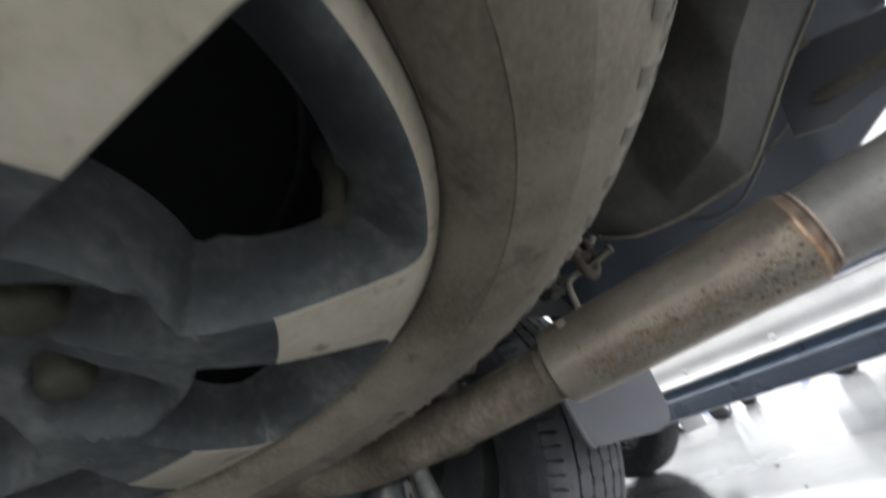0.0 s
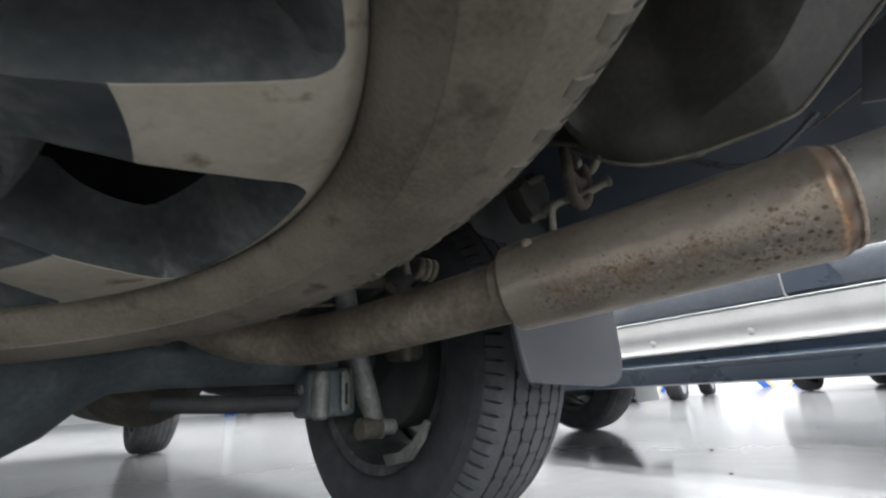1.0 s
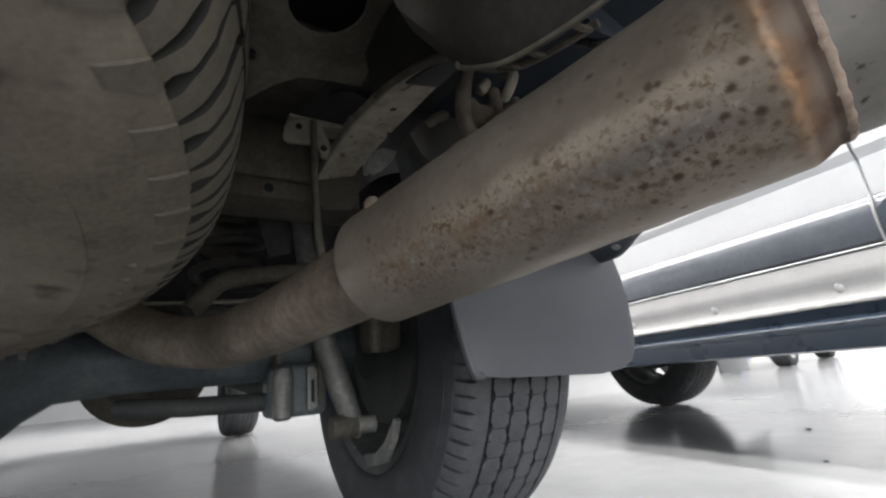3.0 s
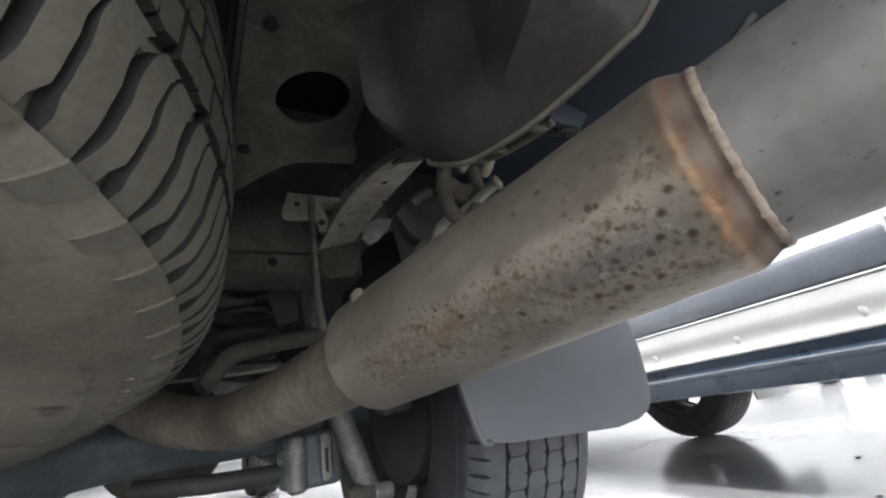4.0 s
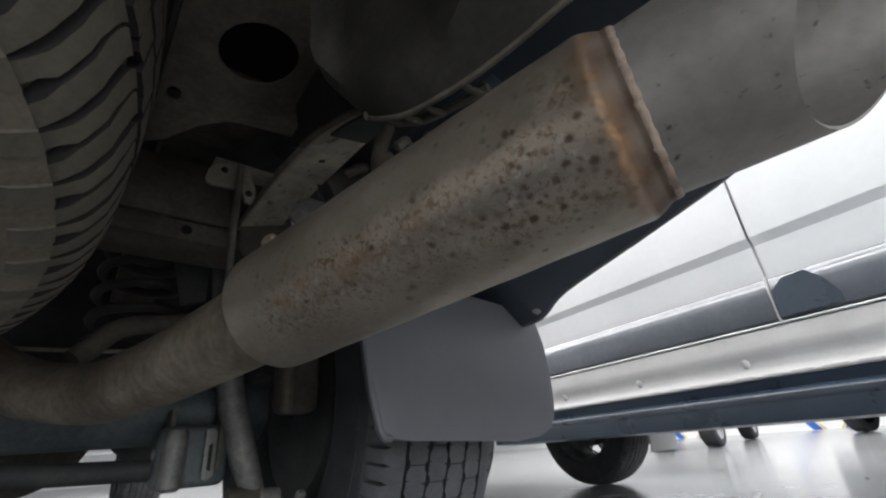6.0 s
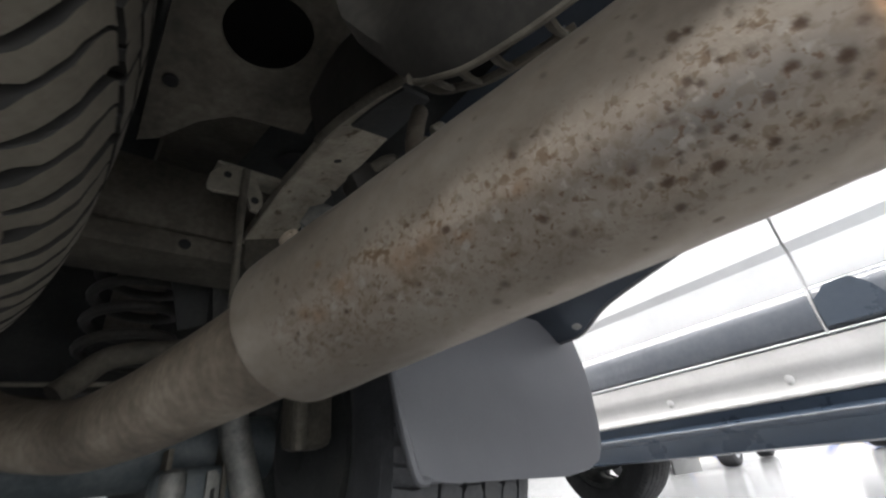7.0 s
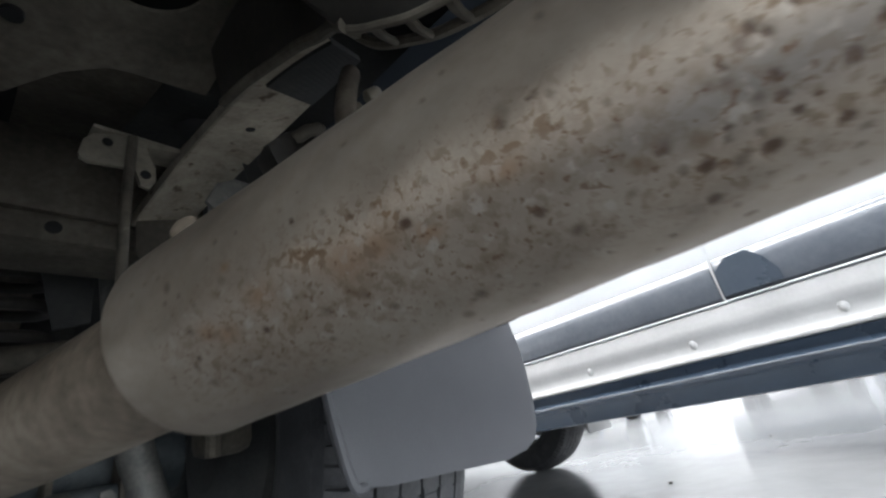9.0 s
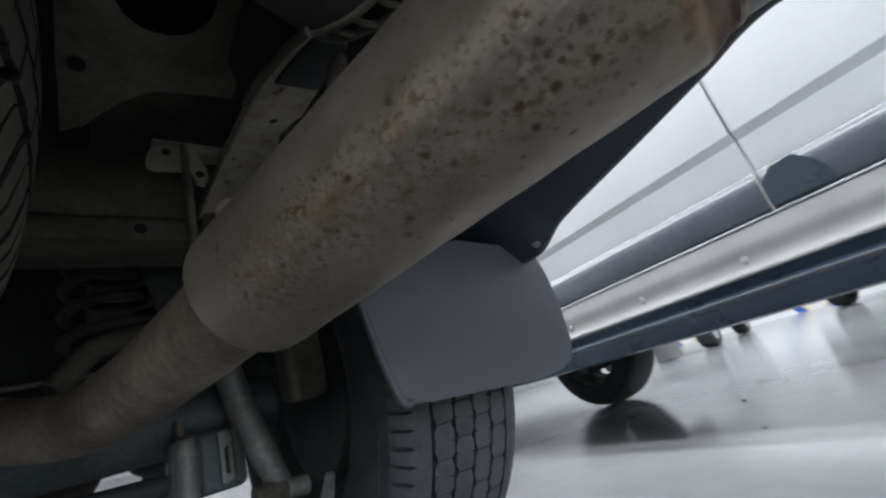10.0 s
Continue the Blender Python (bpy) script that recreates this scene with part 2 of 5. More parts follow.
def slab(outline, depth, to3d, bm=None, bevel=0.0):
    """A plate: a 2D outline carried into space by to3d(u, v, w), w from 0 to depth."""
    bm2 = bmesh.new()
    a = [bm2.verts.new(to3d(u, v, 0)) for u, v in outline]
    b = [bm2.verts.new(to3d(u, v, depth)) for u, v in outline]
    n = len(outline)
    fa, fb = bm2.faces.new(a), bm2.faces.new(b[::-1])
    for i in range(n):
        bm2.faces.new((a[i], b[i], b[(i + 1) % n], a[(i + 1) % n]))
    if bevel > 0:
        edges = list(set(fa.edges[:] + fb.edges[:]))
        bmesh.ops.bevel(bm2, geom=edges, offset=bevel, segments=2, affect="EDGES", profile=0.5)
    return merge(bm, bm2)


def extrude_profile(profile, y0, y1, bm=None, steps=1, bend=None):
    """An open or closed cross-section of (x, z) carried along y."""
    bm = bm or bmesh.new()
    rows = []
    for k in range(steps + 1):
        y = y0 + (y1 - y0) * k / steps
        rows.append([bm.verts.new((x + (bend(y) if bend else 0), y, z)) for x, z in profile])
    for a, b in zip(rows, rows[1:]):
        for i in range(len(profile) - 1):
            bm.faces.new((a[i], a[i + 1], b[i + 1], b[i]))
    return bm


def axis_frame(origin, direction, hint=(0, 0, 1)):
    """A pose whose z axis runs along direction and whose y axis leans to hint."""
    z = Vector(direction).normalized()
    x = Vector(hint).cross(z).normalized()
    y = z.cross(x)
    return Matrix.Translation(origin) @ Matrix((x, y, z)).transposed().to_4x4()


# ---- tyres and wheels: local z is the wheel's axis, the outer face at negative z ----
CROWN = {
    "road": [(-0.122, 0.352), (-0.114, 0.364), (-0.103, 0.3735), (-0.088, 0.380), (-0.06, 0.3845), (-0.03, 0.387), (0.0, 0.388)],
    "lug": [(-0.128, 0.3645), (-0.119, 0.378), (-0.107, 0.3855), (-0.09, 0.390), (-0.06, 0.3935), (-0.03, 0.396), (0.0, 0.397)],
}
SIDE = {
    "road": [(0.246, -0.095), (0.2535, -0.112), (0.2538, -0.1175), (0.257, -0.1225), (0.268, -0.1275), (0.285, -0.1315), (0.305, -0.1325), (0.325, -0.1305), (0.338, -0.1275), (0.3385, -0.1265), (0.349, -0.1225)],
    "lug": [(0.246, -0.095), (0.2535, -0.112), (0.2538, -0.1165), (0.2555, -0.1165), (0.2575, -0.122), (0.262, -0.130), (0.270, -0.1365), (0.283, -0.1425), (0.2835, -0.1435), (0.30, -0.1462), (0.318, -0.1455), (0.3185, -0.1445), (0.337, -0.1405), (0.347, -0.1368), (0.352, -0.1350), (0.3575, -0.1318), (0.362, -0.1290)],
}


def tread_radius(w, style):
    w, table = -abs(w), CROWN[style]
    for (a, ra), (b, rb) in zip(table, table[1:]):
        if w <= b:
            return ra + (rb - ra) * (w - a) / (b - a)
    return table[-1][1]


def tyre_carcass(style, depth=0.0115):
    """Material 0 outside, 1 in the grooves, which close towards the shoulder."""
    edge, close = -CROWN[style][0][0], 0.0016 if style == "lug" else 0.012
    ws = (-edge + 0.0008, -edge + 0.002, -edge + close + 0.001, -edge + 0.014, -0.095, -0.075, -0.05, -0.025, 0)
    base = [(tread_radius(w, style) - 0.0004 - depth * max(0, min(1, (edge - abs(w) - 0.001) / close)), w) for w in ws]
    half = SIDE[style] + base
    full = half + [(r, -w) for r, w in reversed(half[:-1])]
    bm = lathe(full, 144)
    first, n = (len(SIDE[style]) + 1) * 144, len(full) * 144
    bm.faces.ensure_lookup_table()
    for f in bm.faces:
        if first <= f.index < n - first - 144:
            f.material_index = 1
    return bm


def tread_block(style, w0, w1, left, right, steps=4, depth=0.0112, chamfer=0.0012):
    """A rubber block between w0 and w1; left(w), right(w): its sides in degrees round the tyre."""
    bm = bmesh.new()
    rows = []
    for k in range(steps + 1):
        w = w0 + (w1 - w0) * k / steps
        r = tread_radius(w, style)
        wt = w + (chamfer if k == 0 else -chamfer if k == steps else 0) * (1 if w1 > w0 else -1)
        da = math.degrees(chamfer / r)
        ring = []
        for a, rr, ww in ((left(w), r - depth, w), (left(w) + da, r, wt), (right(w) - da, r, wt), (right(w), r - depth, w)):
            ring.append(bm.verts.new((rr * cos(radians(a)), rr * sin(radians(a)), ww)))
        rows.append(ring)
    for a, b in zip(rows, rows[1:]):
        for i in range(3):
            bm.faces.new((a[i], a[i + 1], b[i + 1], b[i])).material_index = 0 if i == 1 else 1
    bm.faces.new(rows[0])
    bm.faces.new(rows[-1]).material_index = 1
    return bm


def ease(x, table):
    for (a, va), (b, vb) in zip(table, table[1:]):
        if x <= b:
            return va + (vb - va) * (x - a) / (b - a)
    return table[-1][1]


LUG_CURVE = [(q.x, q.y) for q in smooth_path([(w, a, 0) for w, a in ((-0.14, 1.3), (-0.126, 0.0), (-0.12, -0.5), (-0.1136, -0.9), (-0.103, -1.27), (-0.0914, -1.4), (-0.08, -1.0), (-0.07, -0.25), (-0.06, 0.6))], 5)]


def tread_kinds(style):
    """The blocks of one pitch of the tread: strips (w0, w1, left, right) and flat outlines of (angle, w)."""
    if style == "lug":
        g = lambda w: ease(-abs(w), LUG_CURVE) - 1.4
        # a wide groove that opens inward, and a thin one that ends blind between two lugs
        slit = lambda w: 0.14 * max(0.02, min(1, (-0.0925 - w) / 0.006)) + 0.45 * max(0, min(1, (-0.1225 - w) / 0.0015))
        flare = lambda w: (0.31 + 0.09 * max(0, min(1, (w + 0.105) / 0.03))) * max(0.03, min(1, (w + 0.1265) / 0.008)) ** 0.6
        rows = [
            (-0.1276, -0.0695, lambda w: g(w) + flare(w), lambda w: g(w) + 2.55 - slit(w)),
            (-0.1276, -0.0705, lambda w: g(w) + 2.55 + slit(w), lambda w: g(w) + 5.625 - flare(w)),
        ]
        for sgn in (-1, 1):
            for c, s0 in ((0.0475, 0.0), (0.0155, 2.8)):
                rows.append([(s0 + a, sgn * (c + w)) for a, w in ((0.2, -0.012), (1.6, -0.0145), (2.4, -0.0137), (2.55, -0.003), (2.7, -0.0135), (3.7, -0.0125), (5.4, -0.0145), (5.4, 0.010), (4.0, 0.0145), (3.2, 0.0135), (3.0, 0.003), (2.85, 0.013), (2.0, 0.012), (0.2, 0.0145))])
        far = [(-a, -b, lambda w, l=l: l(-abs(w)), lambda w, r=r: r(-abs(w))) for a, b, l, r in rows[:2]]
        return rows, far
    rows = []
    for c, s0 in ((-0.0525, 0.0), (-0.0175, 3.6), (0.0175, 0.4), (0.0525, 4.0)):
        rows.append([(s0 + a, c + w) for a, w in ((0, -0.0128), (0.9, -0.0165), (3.2, -0.0165), (3.5, -0.003), (3.6, -0.0165), (5.6, -0.0165), (6.5, -0.0128), (7.2, -0.0128), (7.2, 0.0122), (6.9, 0.0122), (6.0, 0.016), (4.3, 0.016), (4.1, 0.004), (4.0, 0.016), (1.6, 0.016), (0.7, 0.0122), (0, 0.0122))])
    for sgn in (-1, 1):
        slot = lambda w: -0.18 + 0.46 * max(0, min(1, (abs(w) - 0.094) / 0.008))
        rows.append((sgn * 0.1212, sgn * 0.0715, lambda w: slot(w) + 14 * (abs(w) - 0.07), lambda w: 3.6 - slot(w) * (1 if abs(w) < 0.096 else 0.6) + 14 * (abs(w) - 0.07)))
        rows.append((sgn * 0.1212, sgn * 0.0715, lambda w: 3.6 + slot(w) * (1 if abs(w) < 0.096 else 0.6) + 14 * (abs(w) - 0.07), lambda w: 7.2 - slot(w) + 14 * (abs(w) - 0.07)))
    return rows, []


def tread_tile(style, outline, depth=0.0112, chamfer=0.0009):
    """A block with a free outline, slightly smaller on top."""
    bm = bmesh.new()
    ca = sum(a for a, _ in outline) / len(outline)
    cw = sum(w for _, w in outline) / len(outline)
    low, top = [], []
    for a, w in outline:
        r = tread_radius(w, style)
        k = 1 - chamfer / 0.03
        for ring, rr, a2, w2 in ((low, r - depth, a, w), (top, r, ca + (a - ca) * k, cw + (w - cw) * k)):
            ring.append(bm.verts.new((rr * cos(radians(a2)), rr * sin(radians(a2)), w2)))
    n = len(outline)
    mid = tread_radius(cw, style)
    centre = bm.verts.new((mid * cos(radians(ca)), mid * sin(radians(ca)), cw))
    for i in range(n):
        j = (i + 1) % n
        bm.faces.new((low[i], low[j], top[j], top[i])).material_index = 1
        bm.faces.new((top[i], top[j], centre))
    return bm


def shoulder_pad():
    """A low pad that carries every second lug over the shoulder."""
    bm = bmesh.new()
    low, top = [], []
    for r, w, shift, out in ((0.3485, -0.1363, -1.3, 0.0003), (0.352, -0.1350, -1.0, 0.0012), (0.3575, -0.1318, -0.5, 0.0017), (0.362, -0.1290, -0.1, 0.0017), (0.3654, -0.1268, 0.15, 0.0012)):
        for row, lift_, inset in ((low, -0.002, 0), (top, out, 0.14)):
            a0, a1 = -1.75 + 0.5 * shift + inset, 1.0 + shift - inset
            row.append([bm.verts.new(((r + 0.44 * lift_) * cos(radians(a)), (r + 0.44 * lift_) * sin(radians(a)), w - 0.9 * lift_)) for a in (a0, a0 * 0.67 + a1 * 0.33, a0 * 0.33 + a1 * 0.67, a1)])
    for k in range(4):
        for i in range(3):
            bm.faces.new((top[k][i], top[k][i + 1], top[k + 1][i + 1], top[k + 1][i]))
            bm.faces.new((low[k][i], low[k + 1][i], low[k + 1][i + 1], low[k][i + 1]))
        bm.faces.new((low[k][0], top[k][0], top[k + 1][0], low[k + 1][0]))
        # groove colour on this step paints its shaded side
        bm.faces.new((low[k][3], low[k + 1][3], top[k + 1][3], top[k][3])).material_index = 1
    for k in (0, 4):
        for i in range(3):
            bm.faces.new((low[k][i], low[k][i + 1], top[k][i + 1], top[k][i]))
    return bm


def tyre(parent, mat, style, pitch, near, name="tyre", label=""):
    """Carcass with its tread; blocks whose angle lies within near (from, to) are pieces, the rest one mesh."""
    # the groove colour carries the shade down between the blocks
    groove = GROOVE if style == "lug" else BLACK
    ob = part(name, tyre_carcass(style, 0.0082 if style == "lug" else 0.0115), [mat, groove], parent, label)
    kinds, far = tread_kinds(style)
    top = TREAD_DUSTY if style == "lug" else TREAD_ROAD
    if style == "lug":
        kinds.append(None)
    deep = 0.0078 if style == "lug" else 0.0112
    rest_v, rest_f, rest_m = [], [], []
    count = int(round(360 / pitch))
    for which, kind in enumerate(kinds + far):
        bm = shoulder_pad() if kind is None else tread_tile(style, kind, deep) if isinstance(kind, list) else tread_block(style, *kind, 16, deep)
        finish(bm, True, 30)
        me = bpy.data.meshes.new("tread_block")
        bm.to_mesh(me)
        bm.free()
        me.materials.append(top)
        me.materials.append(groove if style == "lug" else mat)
        slots = [p.material_index for p in me.polygons]
        co = [v.co.copy() for v in me.vertices]
        fa = [tuple(p.vertices) for p in me.polygons]
        for k in range(count):
            ang = (k * pitch + 180) % 360 - 180
            if near and which < len(kinds) and near[0] <= ang <= near[1]:
                b = new("tread_block", me)
                b.parent = ob
                b.matrix_basis = Matrix.Rotation(radians(ang), 4, "Z")
            else:
                m = Matrix.Rotation(radians(ang), 3, "Z")
                base = len(rest_v)
                rest_v += [tuple(m @ c) for c in co]
                rest_f += [tuple(base + i for i in f) for f in fa]
                rest_m += slots
    me = bpy.data.meshes.new("tread")
    me.from_pydata(rest_v, [], rest_f)
    me.materials.append(top)
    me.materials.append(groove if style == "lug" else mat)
    me.polygons.foreach_set("material_index", rest_m)
    rest = new("tread", me)
    rest.parent = ob
    tagged(rest, kind="stuff")
    return ob


DOME = [(0.0, 0.026), (0.045, 0.022), (0.06, 0.008), (0.075, -0.003), (0.092, -0.009), (0.11, -0.0135), (0.13, -0.0172), (0.158, -0.0195), (0.18, -0.0178), (0.21, -0.0143), (0.228, -0.0112), (0.239, -0.0085), (0.2455, -0.005), (0.2505, -0.001), (0.2535, 0.002), (0.26, 0.004)]


def spoked_rim(spokes=6, first=-17.8, lip_z=-0.118, depth=0.049):
    """Wheel face with flared spokes and sunken windows; material 0 machined, 1 dark, 2 black."""
    bm = bmesh.new()
    sector = 360 / spokes
    radii = [0.034 + 0.004 * k for k in range(19)] + [0.110 + 0.003 * k for k in range(15)] + [0.1555, 0.1575] + [0.160 + 0.003 * k for k in range(28)] + [0.2425, 0.244, 0.248, 0.252, 0.254]
    nv, nsp = 44, 6

    def half(r):
        t = max(0.0, min(1.0, (r - 0.13) / 0.11))
        return 8.7 + 1.4 * t + (2.6 * max(0, (r - 0.225) / 0.02) ** 2 if r > 0.225 else 0)

    def ramp(x):
        x = max(0.0, min(1.0, x))
        return x * x * (3 - 2 * x)

    def soft(*xs):
        """A rounded minimum."""
        k = 9.0
        return -math.log(sum(math.exp(-k * max(-1.0, min(4.0, x))) for x in xs)) / k

    def sunk(m):
        return depth * (ramp(min(1, m) * 0.5 + 0.06) - ramp(0.06)) * 2 if m > 0 else 0.0

    def face(r, a):
        """The domed face, with a deep pocket round each nut."""
        d = min(math.hypot(r * cos(radians(a - q)) - 0.080, r * sin(radians(a - q))) for q in range(16, 376, 60))
        low = ease(r, DOME)
        return lip_z + low + max(0.0, 0.022 - low) * ramp((0.035 - d) / 0.009)

    rings = []
    for r in radii:
        ring = []
        for s in range(spokes):
            c = first + s * sector - 1.4 * max(0, min(1.2, (0.24 - r) / 0.082))
            h = half(r)
            for k in range(nsp):
                a = c - h + 2 * h * k / nsp
                ring.append((a, r, face(r, a), -1.0))
            for k in range(nv):
                v = k / (nv - 1)
                a = c + h + (sector - 2 * h) * v
                edge = min(v, 1 - v) * (sector - 2 * h) * radians(1) * r
                m = soft((edge + 0.0003) / 0.0075, (r - 0.114) / 0.013, (0.2435 - r) / 0.034)
                ring.append((a, r, face(r, a) + sunk(m), m))
        rings.append([((r * cos(radians(a)), r * sin(radians(a)), z), m) for a, r, z, m in ring])
    seen = {}

    def vertex(p):
        key = tuple(round(x, 6) for x in p)
        if key not in seen:
            seen[key] = bm.verts.new(p)
        return seen[key]

    def cut(poly, level, sign):
        """The side of a polygon on which sign * (m - level) is positive."""
        out = []
        for (p, m), (q, n) in zip(poly, poly[1:] + poly[:1]):
            if sign * (m - level) >= 0:
                out.append((p, m))
            if (m - level) * (n - level) < 0:
                t = (level - m) / (n - m)
                out.append((tuple(u + (v - u) * t for u, v in zip(p, q)), level))
        return out

    n = len(rings[0])
    for i in range(len(rings) - 1):
        for k in range(n):
            j = (k + 1) % n
            quad = [rings[i][k], rings[i][j], rings[i + 1][j], rings[i + 1][k]]
            for poly, slot in ((cut(quad, 0.0, -1), 1 if radii[i] < 0.155 else 0), (cut(cut(quad, 0.0, 1), 1.0, -1), 1)):
                vs = []
                for p, _ in poly:
                    v = vertex(p)
                    if v not in vs:
                        vs.append(v)
                if len(vs) > 2:
                    try:
                        bm.faces.new(vs).material_index = slot
                    except ValueError:
                        pass
    return bm


def window_ridge(angle, lip_z=-0.118):
    """The raised seam that runs down the corner of a rim window."""
    pts = [(r * cos(radians(angle + da)), r * sin(radians(angle + da)), lip_z + h) for r, h, da in ((0.2425, 0.001, 2.4), (0.234, 0.012, 1.6), (0.222, 0.026, 0.6), (0.212, 0.036, -0.4))]
    return tube(smooth_path(pts, 3), [0.0008] + [0.0017] * 8 + [0.0008], 6)


def rim_barrel(lip_z=-0.118):
    prof = [(0.254, lip_z), (0.2555, lip_z + 0.003), (0.253, lip_z + 0.010), (0.242, lip_z + 0.018), (0.232, lip_z + 0.036), (0.216, lip_z + 0.07), (0.212, 0.0), (0.212, 0.06), (0.226, 0.09), (0.230, 0.112), (0.250, 0.1175), (0.253, 0.114)]
    return lathe(prof, 96)

# ---- the hall ----
fl = bmesh.new()
bmesh.ops.create_grid(fl, x_segments=30, y_segments=30, size=1, matrix=pose(1.5, 10.0, 0) @ Matrix.Diagonal((11.6, 16.3, 1, 1)))
part("floor", fl, FLOOR, smooth=False)
tagged(bpy.data.objects["floor"], "pale grey glossy epoxy workshop floor with faint stains", "floor", kind="structure")
def wall_with_opening(name, axis, at, lo, hi, o0, o1, top=3.6, thick=0.2, height=5.0):
    """A wall with one tall opening, added for fill light, from o0 to o1; axis: the one that it is square to."""
    bm = bmesh.new()
    for u0, u1, z0, z1 in ((lo, o0, 0, height), (o1, hi, 0, height), (o0, o1, top, height)):
        if axis == "x":
            box(at, at + thick, u0, u1, z0, z1, 0, bm)
        else:
            box(u0, u1, at, at + thick, z0, z1, 0, bm)
    tagged(part(name, bm, WALL, smooth=False), "plain white workshop wall, unseen, with a tall opening added for fill light", "wall", kind="structure")


wall_with_opening("wall_west", "x", -10.2, -6.2, 26, 0.0, 12.0)
wall_with_opening("wall_south", "y", -6.2, -10, 13, -5.0, 7.0)
tagged(part("wall_north", box(-10, 13, 26, 26.2, 0, 5, bevel=0), WALL, smooth=False), "plain white painted workshop wall", "wall", kind="structure")
east = tagged(part("wall_east", box(13, 13.2, -6.2, 26.2, 0, 5, bevel=0), WALL, smooth=False), "white workshop wall with blue and yellow chevron stripes", "wall", kind="structure")


def stripe(y0, y1, rise, lean, mat):
    """A painted band on the east wall, from the floor up; lean: how far its top lies from its foot."""
    part("painted_stripe", slab([(y0, 0.004), (y1, 0.004), (y1 + lean, rise), (y0 + lean, rise)], 0.003, lambda u, v, w: (12.9965 + w, u, v)), mat, east, smooth=False)


apron = bmesh.new()
bmesh.ops.create_grid(apron, x_segments=4, y_segments=4, size=1, matrix=pose(3, 6, -0.02) @ Matrix.Diagonal((300, 300, 1, 1)))
tagged(part("ground", apron, CHASSIS, smooth=False), "bare concrete yard outside the workshop", "ground", kind="structure")
tagged(part("ceiling", box(-10.2, 13.2, -6.2, 26.2, 5.0, 5.15, bevel=0), WALL, smooth=False), "plain white workshop ceiling", "ceiling", kind="structure")
for lx in (-5.0, -0.7, 1.1, 6.0, 10.5):
    lamp = thing("ceiling_light", pose(lx, 4, 4.93), "long white ceiling light strip with a steel housing", "ceiling light", "strip lights under the ceiling")
    part("housing", box(-0.3, 0.3, -7.1, 7.1, 0.0, 0.07, 0.01), WALL, lamp)
    part("diffuser", box(-0.25, 0.25, -7.0, 7.0, -0.03, -0.002, 0.008), LAMP_GLOW, lamp)

# floor litter
rng = random.Random(4)
for px, py, s in ((2.226, 1.177, 0.012), (2.05, 1.62, 0.010), (3.3, 1.1, 0.012), (1.75, 0.9, 0.008), (2.9, 2.3, 0.012)):
    bm = bmesh.new()
    bmesh.ops.create_icosphere(bm, subdivisions=1, radius=s)
    for v in bm.verts:
        v.co = Vector((v.co.x * rng.uniform(0.6, 1.3), v.co.y * rng.uniform(0.6, 1.3), v.co.z * 0.25))
    tagged(part("grit", bm, CHASSIS, m=pose(px, py, s * 0.2)), "small dark crumb of dirt on the floor", "dirt", "crumbs on the floor")

# ---- the SUV that the camera is under: x to its right, y ahead, z up ----
SUV_TURN, RAISE = 8.0, 0.062
suv = thing("suv", pose(0, 0, RAISE, 0, 0, SUV_TURN), "off-road SUV with a dusty underbody parked on the workshop floor", "car")

# exhaust silencer: a fat cylinder sloping down ahead, seam ring and cut tip behind
MUF = axis_frame((0.5005, 0.4, 0.3347), (-0.2318, 1.0, -0.0809), (1, 0, 0))
MUF_R = 0.0452


def oblique(a, s):
    """How far the rear end is set forward, round the silencer: its cut is not square."""
    return 0.0036 * (0.5 + 0.5 * np.cos(a - radians(150))) * np.clip((-0.19 - s) / 0.08, 0, 1)


